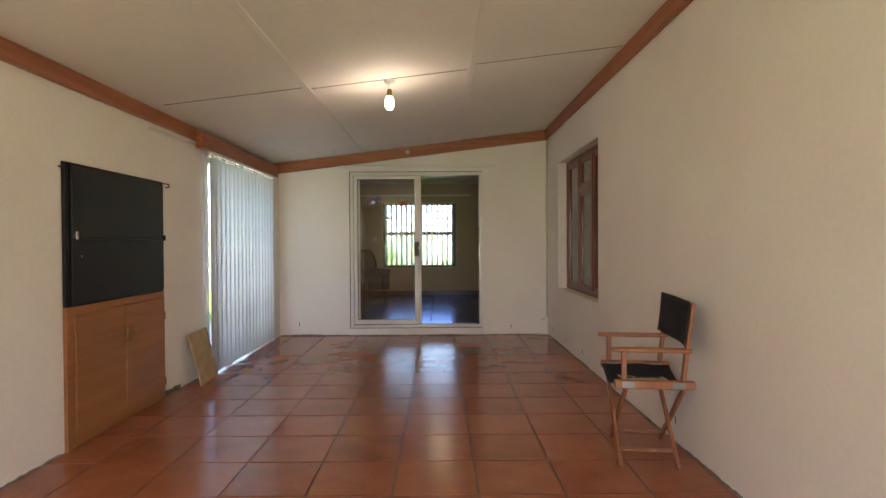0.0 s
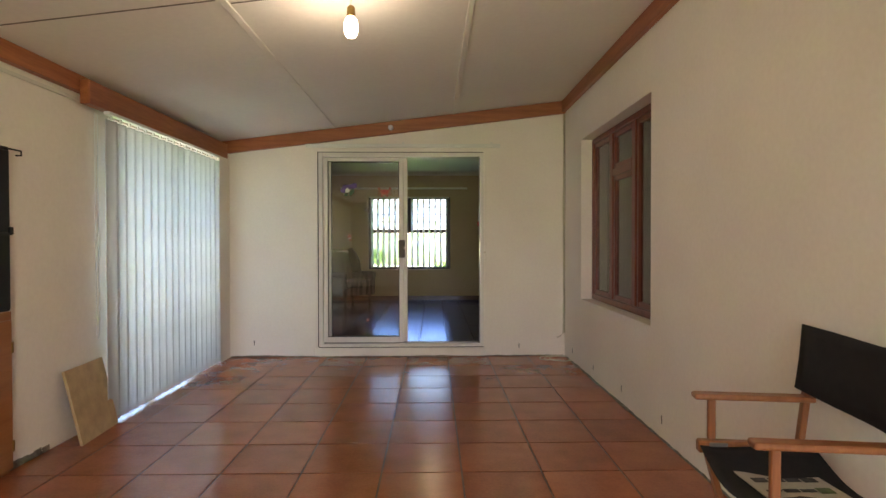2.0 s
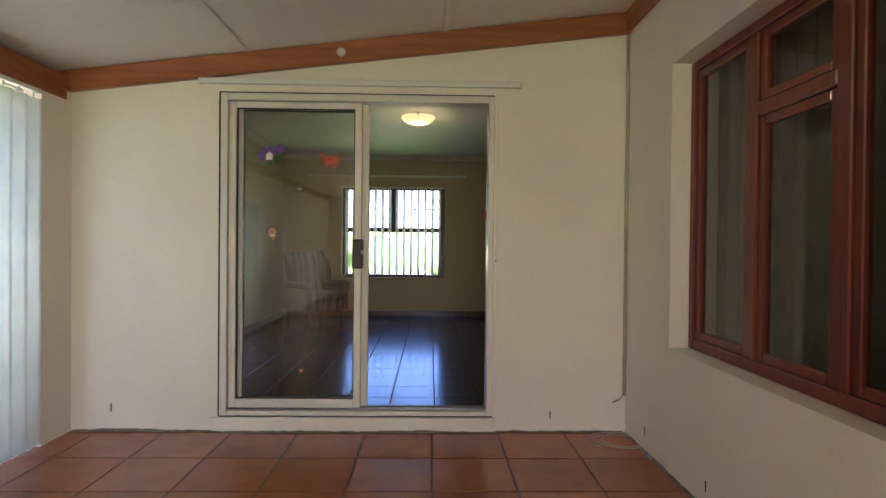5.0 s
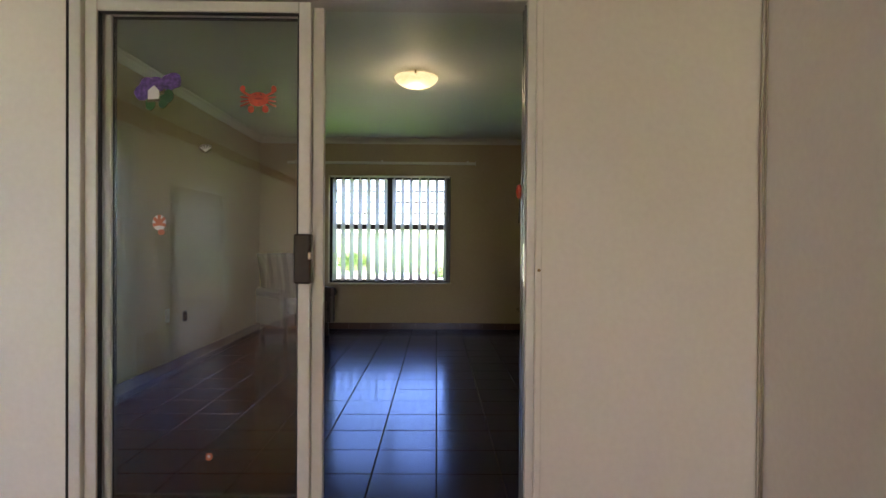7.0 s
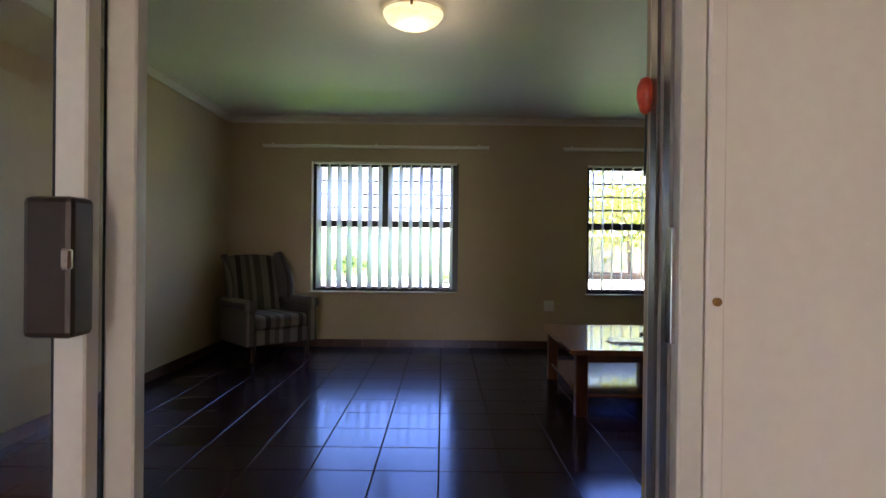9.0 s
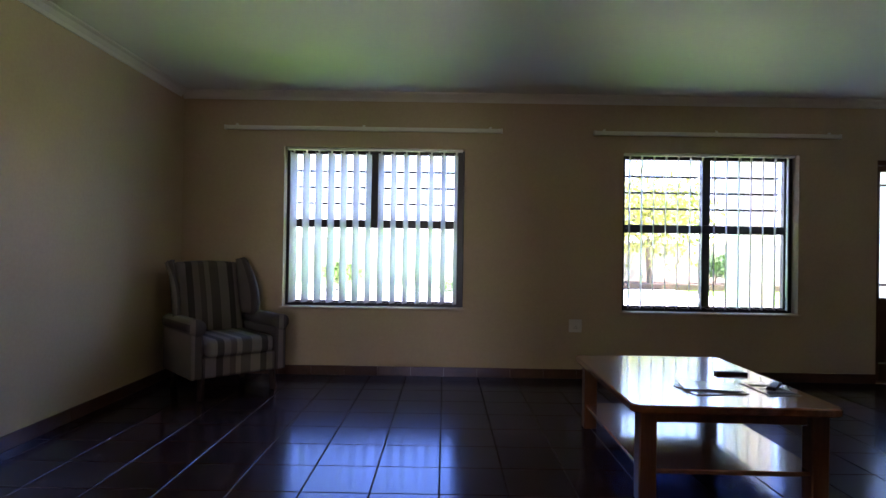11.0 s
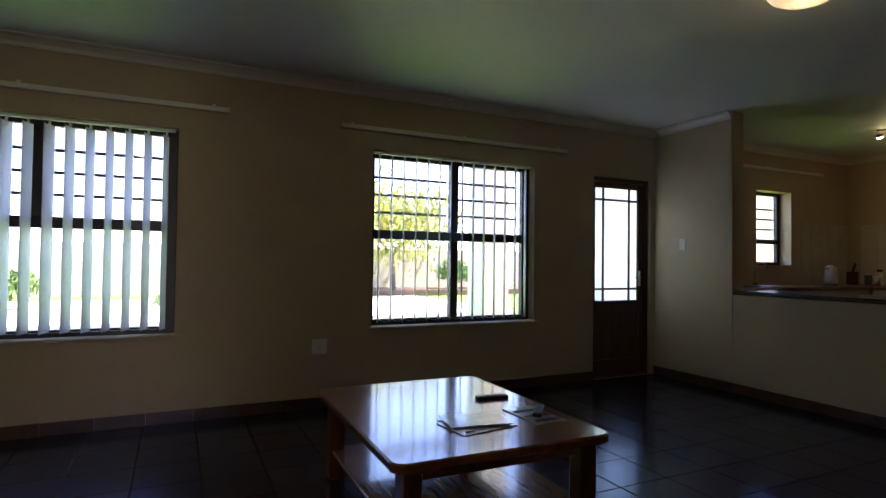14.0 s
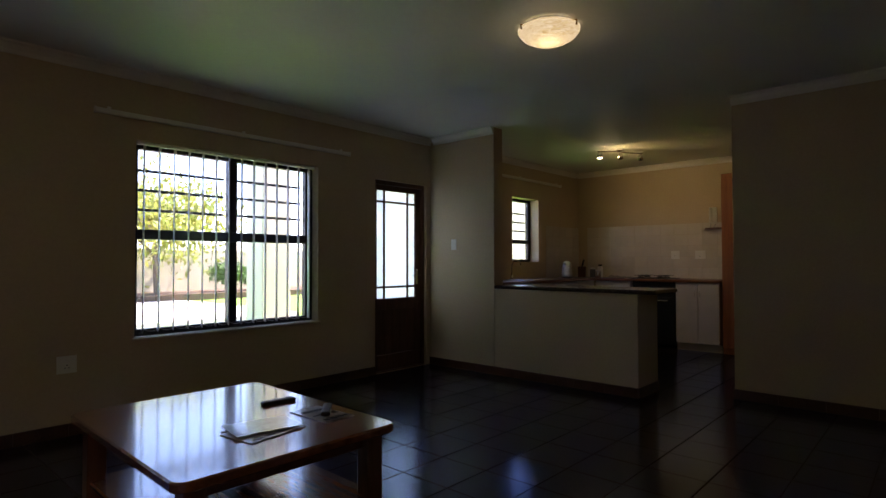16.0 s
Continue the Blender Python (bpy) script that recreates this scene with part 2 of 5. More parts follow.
# ---- mesh helpers ----
def mesh_of(bm, material, smooth=False):
    me = bpy.data.meshes.new("mesh")
    if smooth:
        for f in bm.faces:
            f.smooth = True
    bm.to_mesh(me)
    bm.free()
    me.materials.append(material)
    return me


def part(name, bm, material, parent=None, label="", smooth=False):
    """One mesh object, under its thing where a parent is given; its mesh is in the parent's own space."""
    ob = new(name, mesh_of(bm, material, smooth))
    if parent:
        ob.parent = parent
    if label:
        tagged(ob, label)
    return ob


def thing(name, m, label, category, group=""):
    ob = new(name)
    ob.empty_display_size = 0.1
    ob.matrix_basis = m
    return tagged(ob, label, category, group)


def structure(ob, label="", category=""):
    return tagged(ob, label, category, kind="structure")


def box(x0, y0, z0, x1, y1, z1, bevel=0.0, bm=None, seg=1):
    own = bm is None
    b = bmesh.new()
    bmesh.ops.create_cube(b, size=1)
    for v in b.verts:
        v.co = Vector(((x0 + x1) / 2 + v.co.x * (x1 - x0), (y0 + y1) / 2 + v.co.y * (y1 - y0), (z0 + z1) / 2 + v.co.z * (z1 - z0)))
    if bevel:
        bmesh.ops.bevel(b, geom=b.edges[:], offset=bevel, segments=seg, profile=0.5, affect="EDGES")
    if own:
        return b
    tmp = bpy.data.meshes.new("tmp")
    b.to_mesh(tmp)
    b.free()
    bm.from_mesh(tmp)
    bpy.data.meshes.remove(tmp)
    return bm


def lathe(profile, n=32, place=(0, 0, 0), axis="z"):
    """A turned solid from (radius, height) pairs."""
    bm = bmesh.new()
    rings = []
    for r, h in profile:
        ring = []
        for k in range(n):
            a = 2 * math.pi * k / n
            p = Vector((r * math.cos(a), r * math.sin(a), h))
            if axis == "y":
                p = Vector((p.x, p.z, p.y))
            elif axis == "x":
                p = Vector((p.z, p.x, p.y))
            ring.append(bm.verts.new(p + Vector(place)))
        rings.append(ring)
    for a, b in zip(rings, rings[1:]):
        for k in range(n):
            bm.faces.new((a[k], a[(k + 1) % n], b[(k + 1) % n], b[k]))
    for ring in (rings[0], rings[-1]):
        bm.faces.new(ring)
    bmesh.ops.recalc_face_normals(bm, faces=bm.faces)
    return bm


def bar(p, q, w, t, bevel=0.003, up=(0, 0, 1), bm=None):
    """A square bar from p to q, w wide and t thick."""
    p, q = Vector(p), Vector(q)
    d = q - p
    b = box(-w / 2, -t / 2, 0, w / 2, t / 2, d.length, bevel)
    z = d.normalized()
    x = Vector(up).cross(z)
    if x.length < 1e-4:
        x = Vector((1, 0, 0))
    x.normalize()
    y = z.cross(x)
    m = Matrix((x, y, z)).transposed().to_4x4()
    m.translation = p
    bmesh.ops.transform(b, matrix=m, verts=b.verts)
    if bm is None:
        return b
    tmp = bpy.data.meshes.new("tmp")
    b.to_mesh(tmp)
    b.free()
    bm.from_mesh(tmp)
    bpy.data.meshes.remove(tmp)
    return bm


def tube(points, r, n=8):
    """A round wire or pipe through the points."""
    bm = bmesh.new()
    pts = [Vector(p) for p in points]
    rings = []
    for i, p in enumerate(pts):
        d = (pts[min(i + 1, len(pts) - 1)] - pts[max(i - 1, 0)]).normalized()
        u = d.cross(Vector((0.31, 0.17, 0.93)))
        u.normalize()
        w = d.cross(u)
        rings.append([bm.verts.new(p + r * (math.cos(2 * math.pi * k / n) * u + math.sin(2 * math.pi * k / n) * w)) for k in range(n)])
    for a, b in zip(rings, rings[1:]):
        for k in range(n):
            bm.faces.new((a[k], a[(k + 1) % n], b[(k + 1) % n], b[k]))
    bm.faces.new(rings[0])
    bm.faces.new(rings[-1])
    bmesh.ops.recalc_face_normals(bm, faces=bm.faces)
    return bm


def sheet(nx, ny, f, thick=0.0):
    """A surface of nx by ny cells, f(u, v) giving its points; with a back face where thick is given."""
    bm = bmesh.new()
    g = [[bm.verts.new(f(i / nx, j / ny)) for j in range(ny + 1)] for i in range(nx + 1)]
    for i in range(nx):
        for j in range(ny):
            bm.faces.new((g[i][j], g[i + 1][j], g[i + 1][j + 1], g[i][j + 1]))
    if thick:
        bmesh.ops.recalc_face_normals(bm, faces=bm.faces)
        bmesh.ops.solidify(bm, geom=bm.faces[:], thickness=thick)
    return bm


def wall_with_openings(x0, x1, z0, z1, y0, y1, openings, along="x"):
    """A wall of the thickness y0 to y1 from x0 to x1, with openings (a, b, zlow, zhigh) through it."""
    bm = bmesh.new()
    xs = sorted({x0, x1, *[a for o in openings for a in o[:2]]})
    for a, b in zip(xs, xs[1:]):
        mid = (a + b) / 2
        zs = [z0]
        for o in sorted(openings, key=lambda o: o[2]):
            if o[0] < mid < o[1]:
                zs += [o[2], o[3]]
        zs.append(z1)
        for lo, hi in zip(zs[::2], zs[1::2]):
            if hi - lo > 0.001:
                if along == "x":
                    box(a, y0, lo, b, y1, hi, bm=bm)
                else:
                    box(y0, a, lo, y1, b, hi, bm=bm)
    bmesh.ops.remove_doubles(bm, verts=bm.verts, dist=0.0002)
    return bm


# ---- setting: numbers ----
XL, XR, YA0, YA = -2.14, 1.5, -2.6, 6.7          # sun room
XBL, XBR, YB0, YB, ZB = -2.205, 5.75, 6.92, 12.41, 2.66   # living room
XS, XK, ZK = 5.20, 8.80, 2.66                    # switch wall, kitchen end wall, kitchen ceiling


def roof_z(x):
    return 2.252 + 0.121 * (x - XL)


# ---- setting: sun room ----
structure(part("wall_west", wall_with_openings(YA0 - 0.2, YA, 0, 2.3, XL - 0.22, XL, [(4.715, 6.42, 0.0, 2.07)], "y"), PLASTER_A), "rough white plastered wall of the sun room")
structure(part("wall_west_pier", box(XL + 0.002, 6.43, 0, -2.03, YA, 2.16), PLASTER_A), "white plastered pier beside the blind")
structure(part("wall_east", wall_with_openings(YA0 - 0.2, YA, 0, 2.8, XR, XR + 0.25, [(4.37, 6.055, 0.668, 2.168)], "y"), PLASTER_A), "white plastered wall with a deep window recess")
structure(part("wall_divider", wall_with_openings(XBL - 0.2, XBR + 0.2, 0, 2.8, YA, YA + 0.11, [(-1.100, 0.636, 0.102, 2.150)]), PLASTER_A), "white plastered wall around the sliding door")
structure(part("wall_divider_inner", wall_with_openings(XBL - 0.2, XBR + 0.2, 0, 2.8, YA + 0.11, YB0, [(-1.100, 0.636, 0.0, 2.150)]), PLASTER_B), "cream plastered inner face of the dividing wall")
# unseen end wall; its doorway is assumed, to hold the fill lamp
structure(part("wall_south", wall_with_openings(XL, XR, 0, 2.8, YA0 - 0.2, YA0, [(-0.45, 0.97, 0.0, 2.1)]), PLASTER_A), "white plastered end wall with an assumed, unseen doorway")

bm = bmesh.new()
xs = [XL - 0.3, XR + 0.35]
for x in xs:
    for y in (YA0 - 0.3, YA + 0.1):
        for dz in (0.0, 0.12):
            bm.verts.new((x, y, roof_z(x) + dz))
v = list(bm.verts)
for f in ((0, 2, 6, 4), (1, 5, 7, 3), (0, 1, 3, 2), (4, 6, 7, 5), (0, 4, 5, 1), (2, 3, 7, 6)):
    bm.faces.new([v[i] for i in f])
bmesh.ops.recalc_face_normals(bm, faces=bm.faces)
structure(part("ceiling_sun_room", bm, CEILING_A), "sloping white board ceiling with cover strips")

for k, x in enumerate((0.323, -0.925)):
    b = box(-0.02, YA0, -0.010, 0.02, YA - 0.05, 0.0, 0.003)
    bmesh.ops.transform(b, matrix=pose(x, 0, roof_z(x), 0, -math.degrees(math.atan(0.121)), 0), verts=b.verts)
    structure(part("ceiling_cover_strip", b, CEILING_A), "narrow white ceiling cover strip")
for y, x0, x1 in ((3.63, -0.9, 0.29), (3.53, 0.35, 1.44), (3.58, -2.0, -0.96), (1.2, -0.9, 0.29)):
    b = box(x0, y - 0.004, -0.003, x1, y + 0.004, 0.0)
    for vv in b.verts:
        vv.co.z += roof_z(vv.co.x)
    structure(part("ceiling_joint", b, DIRT), "thin open joint between ceiling boards")

# timbers where walls and ceiling meet
structure(part("beam_west", box(XL, YA0, 2.152, XL + 0.05, YA - 0.05, roof_z(XL) + 0.004, 0.004), BEAM_Y), "knotty varnished pine beam along the wall")
structure(part("beam_blind_header", box(XL + 0.051, 4.33, 2.075, XL + 0.115, YA - 0.052, 2.225, 0.004), BEAM_Y), "varnished pine header board above the blind")
structure(part("beam_east", box(XR - 0.045, YA0, 2.57, XR, YA - 0.05, 2.688, 0.004), BEAM_Y), "knotty varnished pine beam along the wall")
b = box(XL, YA - 0.048, -0.13, XR, YA, 0.0, 0.004)
for vv in b.verts:
    vv.co.z += roof_z(vv.co.x) - 0.002
structure(part("beam_north", b, BEAM_X), "sloping varnished pine beam under the ceiling")

floor_a = structure(part("floor", box(XL - 0.25, YA0 - 0.2, -0.12, XR + 0.25, YA + 0.11, -0.004), GROUT_A), "glazed terracotta floor tiles with sandy joints")

# ---- setting: living room and kitchen ----
W1, W2 = (-1.245, 0.462, 0.642, 2.148), (1.957, 3.612, 0.636, 2.14)
FD = (4.345, 5.135, 0.0, 2.105)
KW = (6.90, 7.58, 1.20, 2.13)
structure(part("wall_north", wall_with_openings(XBL - 0.25, XK + 0.2, -0.2, 2.8, YB, YB + 0.23, [W1, W2, FD, KW]), PLASTER_B), "cream plastered outer wall with two windows and a door")
structure(part("wall_living_west", box(XBL - 0.22, YB0, -0.1, XBL, YB, 2.8), PLASTER_B), "plain cream plastered wall")
structure(part("wall_switch", box(XS, 11.46, 0, XS + 0.16, YB, 2.8, 0.006), PLASTER_B), "short cream wall beside the front door")
structure(part("wall_living_east", box(XBR, YB0, 0, XBR + 0.18, 9.25, 2.8, 0.006), PLASTER_B), "cream wall ending at the kitchen passage")
structure(part("wall_kitchen_end", box(XK, YB0, 0, XK + 0.2, YB, 2.8), PLASTER_B), "cream kitchen wall with a tiled splashback")
structure(part("wall_kitchen_south", box(XBR + 0.18, 8.4, 0, XK, 8.55, 2.8), PLASTER_B), "plain cream kitchen wall")
structure(part("ceiling_living", box(XBL - 0.2, YB0, ZB, XK + 0.1, YB, ZB + 0.14), CEILING_B), "flat white ceiling")
floor_b = structure(part("floor_living", box(XBL - 0.2, YA + 0.11, -0.12, XK + 0.1, YB + 0.1, -0.004), GROUT_B), "glossy dark brown floor tiles with dark joints")


def cornice(name, p, q, inward):
    """A coved plaster cornice from p to q; inward points into the room."""
    p, q, w = Vector(p), Vector(q), Vector(inward)
    prof = [(0, 0), (0, -0.075), (0.012, -0.075), (0.02, -0.05), (0.045, -0.022), (0.07, -0.012), (0.07, 0)]
    bm = bmesh.new()
    a = [bm.verts.new(p + w * i + Vector((0, 0, h))) for i, h in prof]
    b = [bm.verts.new(q + w * i + Vector((0, 0, h))) for i, h in prof]
    n = len(prof)
    for k in range(n):
        bm.faces.new((a[k], a[(k + 1) % n], b[(k + 1) % n], b[k]))
    bm.faces.new(a)
    bm.faces.new(b)
    bmesh.ops.recalc_face_normals(bm, faces=bm.faces)
    return structure(part(name, bm, CORNICE), "white coved plaster cornice")


cornice("cornice", (XBL, YB, ZB), (XS, YB, ZB), (0, -1, 0))
cornice("cornice", (XBL, YB0, ZB), (XBL, YB - 0.07, ZB), (1, 0, 0))
cornice("cornice", (XS, 11.46, ZB), (XS, YB - 0.07, ZB), (-1, 0, 0))
cornice("cornice", (XBR, YB0, ZK), (XBR, 9.25, ZK), (-1, 0, 0))
cornice("cornice", (XK, 8.55, ZK), (XK, YB, ZK), (-1, 0, 0))
cornice("cornice", (XS + 0.16, YB, ZK), (XK - 0.07, YB, ZK), (0, -1, 0))


def skirting(x0, y0, x1, y1, n=(0, 0)):
    """A row of dark skirting tiles against a wall."""
    sk = structure(new("baseboard"), "dark brown tiled skirting")
    d = Vector((x1 - x0, y1 - y0, 0))
    k = max(1, round(d.length / 0.312))
    for i in range(k):
        a = Vector((x0, y0, 0)) + d * (i / k)
        b = Vector((x0, y0, 0)) + d * ((i + 1) / k) - d.normalized() * 0.002
        w = Vector((*n, 0)) * 0.012
        part("skirting_tile", box(min(a.x, b.x, (a + w).x, (b + w).x), min(a.y, b.y, (a + w).y, (b + w).y), 0.001, max(a.x, b.x, (a + w).x, (b + w).x), max(a.y, b.y, (a + w).y, (b + w).y), 0.088), SKIRT_TILE, sk)


skirting(XBL, YB, FD[0], YB, (0, -1))
skirting(XBL, YB0, XBL, YB - 0.012, (1, 0))
skirting(XS, 11.46, XS, YB, (-1, 0))
skirting(XBR, YB0, XBR, 9.25, (-1, 0))
skirting(XBR, 9.25, XBR + 0.18, 9.25, (0, 1))

# fill lamp added for daylight, in an assumed doorway behind the first viewpoint
area_light("fill_light_south", (0.26, YA0 + 0.12, 1.05), (1.75, 1.6, 1.25), 1.4, 2.0, 6.6, (1.0, 0.95, 0.89))
bulb_light("bulb_light", (-0.31, 3.67, 2.20), 0.8, (1.0, 0.88, 0.65), 0.05)
spot_data = bpy.data.lights.new("spot_light", "SPOT")
spot_data.energy, spot_data.color, spot_data.spot_size, spot_data.spot_blend, spot_data.shadow_soft_size = 3.4, (1.0, 0.78, 0.24), radians(150), 1.0, 0.04
new("spot_light", spot_data).matrix_world = look((6.98, 11.13, 2.50), (8.8, 10.0, 2.2))
bulb_light("spot_glow", (7.05, 11.05, 2.48), 0.12, (1.0, 0.86, 0.42), 0.04)
bulb_light("dome_light", (0.08, 9.48, 2.51), 0.6, (1.0, 0.82, 0.5), 0.1)
bulb_light("dome_light", (3.37, 9.66, 2.51), 0.16, (1.0, 0.86, 0.42), 0.1)

# ---- windows and doors ----
def living_window(name, o, label, lower=True):
    x0, x1, z0, z1 = o
    y = YB + 0.10
    w = structure(new(name), label, "window")
    for n, bx in (("frame_left", (x0, x0 + 0.05, z0, z1)), ("frame_right", (x1 - 0.08, x1, z0, z1)), ("frame_top", (x0 + 0.051, x1 - 0.081, z1 - 0.05, z1)), ("frame_bottom", (x0 + 0.051, x1 - 0.081, z0, z0 + 0.05))):
        part(n, box(bx[0], y, bx[2], bx[1], y + 0.06, bx[3], 0.004), ALU_DARK, w)
    xm, zm = (x0 + x1) / 2, z0 + 0.79
    part("transom", box(x0 + 0.051, y + 0.002, zm - 0.04, x1 - 0.081, y + 0.058, zm + 0.04, 0.004), ALU_DARK, w)
    if lower:
        part("mullion", box(xm - 0.04, y - 0.004, z0 + 0.051, xm + 0.04, y + 0.064, zm - 0.041, 0.004), ALU_DARK, w)
    part("mullion", box(xm - 0.04, y - 0.004, zm + 0.041, xm + 0.04, y + 0.064, z1 - 0.051, 0.004), ALU_DARK, w)
    for a, b in ((x0 + 0.051, xm - 0.041), (xm + 0.041, x1 - 0.081)):
        for c, d in ((z0 + 0.051, zm - 0.041), (zm + 0.041, z1 - 0.051)):
            p = part("pane", box(a, y + 0.028, c, b, y + 0.032, d), GLASS, w)
            p.visible_shadow = False
        for k in range(3):
            zz = zm + 0.041 + (z1 - zm - 0.087) * (k + 1) / 4
            part("burglar_bar", box(a, y + 0.085, zz - 0.011, b, y + 0.097, zz + 0.011), IRON, w)
    part("sill", box(x0 - 0.02, YB - 0.025, z0 - 0.022, x1 + 0.02, YB, z0 - 0.002, 0.004), PLASTER_B, w)
    return w


living_window("window_1", W1, "dark aluminium window with burglar bars", False)
living_window("window_2", W2, "dark aluminium window with burglar bars and garden view")


def vertical_blind(name, x0, x1, z0, z1, y, pitch, width, turn, m, label, along="x", gap=0.03):
    """A vertical blind: head rail, hanging slats turned by some degrees, carriers and bottom chains."""
    bl = thing(name, pose((x0 + x1) / 2, y, z0) if along == "x" else pose(y, (x0 + x1) / 2, z0, 0, 0, 90), label, "blind")
    L, H = x1 - x0, z1 - z0
    part("head_rail", box(-L / 2, -0.02, H - 0.022, L / 2, 0.02, H, 0.003), PLASTIC_WHITE, bl)
    n = round(L / pitch)
    first = None
    slat_pts = []
    for i in range(n):
        x = -L / 2 + pitch * (i + 0.5) * L / (n * pitch)
        a = radians(turn + random.uniform(-2.5, 2.5))
        slat_pts.append((x, a))
        if first is None:
            def f(u, v):
                s = (u - 0.5) * width
                bow = 0.009 * (1 - (2 * u - 1) ** 2)
                return Vector((s, bow, gap + (H - 0.05 - gap) * v))
            bm = sheet(6, 1, f, 0.0012)
            first = part("slat", bm, m, bl, smooth=True)
            ob = first
        else:
            ob = new("slat", first.data)
            ob.parent = bl
        ob.matrix_basis = Matrix.Translation((x, 0, 0)) @ Matrix.Rotation(a, 4, "Z")
        part("carrier", box(x - 0.008, -0.006, H - 0.052, x + 0.008, 0.006, H - 0.021, 0.002), PLASTIC_WHITE, bl)
    pts = []
    for (xa, aa), (xb, ab) in zip(slat_pts, slat_pts[1:]):
        for k in range(4):
            u = k / 4
            pts.append((xa + (xb - xa) * u, -0.02, gap + 0.025 - 0.02 * 4 * u * (1 - u)))
    part("bottom_chain", tube(pts, 0.0022, 5), PLASTIC_WHITE, bl)
    return bl


vertical_blind("vertical_blind", W1[0] + 0.02, W1[1] - 0.02, W1[2] + 0.002, W1[3] - 0.002, YB + 0.05, 0.116, 0.125, 69, BLIND_B, "white fabric vertical blind with half-turned slats in a window")
vertical_blind("vertical_blind", W2[0] + 0.02, W2[1] - 0.02, W2[2] + 0.002, W2[3] - 0.002, YB + 0.05, 0.116, 0.122, 66, BLIND_B, "white fabric vertical blind with slats turned open")
vertical_blind("vertical_blind", 4.52, 6.42, 0.006, 2.072, -2.035, 0.112, 0.116, -10, BLIND_A, "pale closed vertical blind over a sliding door", along="y", gap=0.012)


def curtain_rail(x0, x1, y, z, label):
    r = thing("curtain_rail", pose((x0 + x1) / 2, y, z), label, "curtain rail")
    L = x1 - x0
    part("track", box(-L / 2, -0.035, -0.018, L / 2, -0.005, 0.018, 0.004), PLASTIC_WHITE, r)
    for k in (-0.46, 0, 0.46):
        part("bracket", box(k * L - 0.012, -0.012, 0.014, k * L + 0.012, 0, 0.04, 0.002), PLASTIC_WHITE, r)
    for s in (-1, 1):
        part("end_cap", box(s * L / 2 - 0.008, -0.04, -0.022, s * L / 2 + 0.008, 0, 0.022, 0.004), PLASTIC_WHITE, r)
    return r


curtain_rail(-1.80, 0.80, YB, 2.318, "long white curtain track above a window")
curtain_rail(1.675, 3.975, YB, 2.312, "long white curtain track above a window")
curtain_rail(-1.22, 0.80, YA, 2.218, "white curtain track above the sliding door")

# sliding door between the rooms
sd = structure(new("door_1"), "white aluminium sliding door standing half open", "sliding door")
SY = YA - 0.006
for n, bx in (("frame_jamb", (-1.100, SY, 0.102, -1.055, SY + 0.12, 2.150)), ("frame_jamb", (0.602, SY, 0.102, 0.636, SY + 0.12, 2.150)), ("frame_head", (-1.054, SY, 2.105, 0.601, SY + 0.12, 2.150)), ("frame_track", (-1.054, SY, 0.102, 0.601, SY + 0.12, 0.132))):
    part(n, box(*bx, 0.003), ALU_WHITE, sd)
for y in (SY + 0.035, SY + 0.085):
    part("track_rail", box(-1.050, y - 0.004, 0.133, 0.599, y + 0.004, 0.147), ALU_GREY, sd)
    part("track_rail", box(0.596, y - 0.012, 0.148, 0.601, y + 0.012, 2.100), ALU_GREY, sd)


def glazed_leaf(name, x0, x1, y, tint):
    leaf = part(name, bmesh.new(), ALU_WHITE, sd)
    z0, z1 = 0.149, 2.100
    for n, bx in (("stile", (x0, x0 + 0.045, z0, z1)), ("stile", (x1 - 0.045, x1, z0, z1)), ("top_rail", (x0 + 0.046, x1 - 0.046, z1 - 0.04, z1)), ("bottom_rail", (x0 + 0.046, x1 - 0.046, z0, z0 + 0.055))):
        part(n, box(bx[0], y - 0.016, bx[2], bx[1], y + 0.016, bx[3], 0.003), ALU_WHITE, leaf)
    for n, bx in (("gasket", (x0 + 0.046, x0 + 0.052, z0 + 0.055, z1 - 0.04)), ("gasket", (x1 - 0.052, x1 - 0.046, z0 + 0.055, z1 - 0.04)), ("gasket", (x0 + 0.053, x1 - 0.053, z1 - 0.046, z1 - 0.041)), ("gasket", (x0 + 0.053, x1 - 0.053, z0 + 0.056, z0 + 0.062))):
        part(n, box(bx[0], y - 0.009, bx[2], bx[1], y + 0.009, bx[3]), PLASTIC_BLACK, leaf)
    p = part("pane", box(x0 + 0.053, y - 0.002, z0 + 0.063, x1 - 0.053, y + 0.002, z1 - 0.047), tint, leaf)
    p.visible_shadow = False
    return leaf


glazed_leaf("fixed_leaf", -1.052, -0.209, SY + 0.035, GLASS)
glazed_leaf("sliding_leaf", -1.025, -0.169, SY + 0.085, GLASS)
part("handle", box(-0.260, SY - 0.032, 1.045, -0.195, SY + 0.018, 1.23, 0.008, seg=2), HANDLE_BROWN, sd, "dark bronze pull handle with a latch")
part("latch", box(-0.206, SY - 0.040, 1.135, -0.192, SY - 0.03, 1.162, 0.003), CHROME, sd)
part("jamb_screw", lathe([(0.006, 0.0), (0.006, -0.004), (0.002, -0.006)], 10, (0.650, YA - 0.010, 1.10), "y"), BRASS, sd)
part("strike_plate", box(0.5945, SY + 0.01, 1.04, 0.6015, SY + 0.03, 1.20, 0.001), CHROME, sd)
for bx in ((-1.108, SY - 0.001, 0.102, -1.1005, YA, 2.156), (-1.1004, SY - 0.001, 2.1505, 0.6364, YA, 2.156), (-1.100, SY - 0.001, 0.096, 0.636, YA, 0.1015)):
    part("sealant", box(*bx), SLOT, sd)
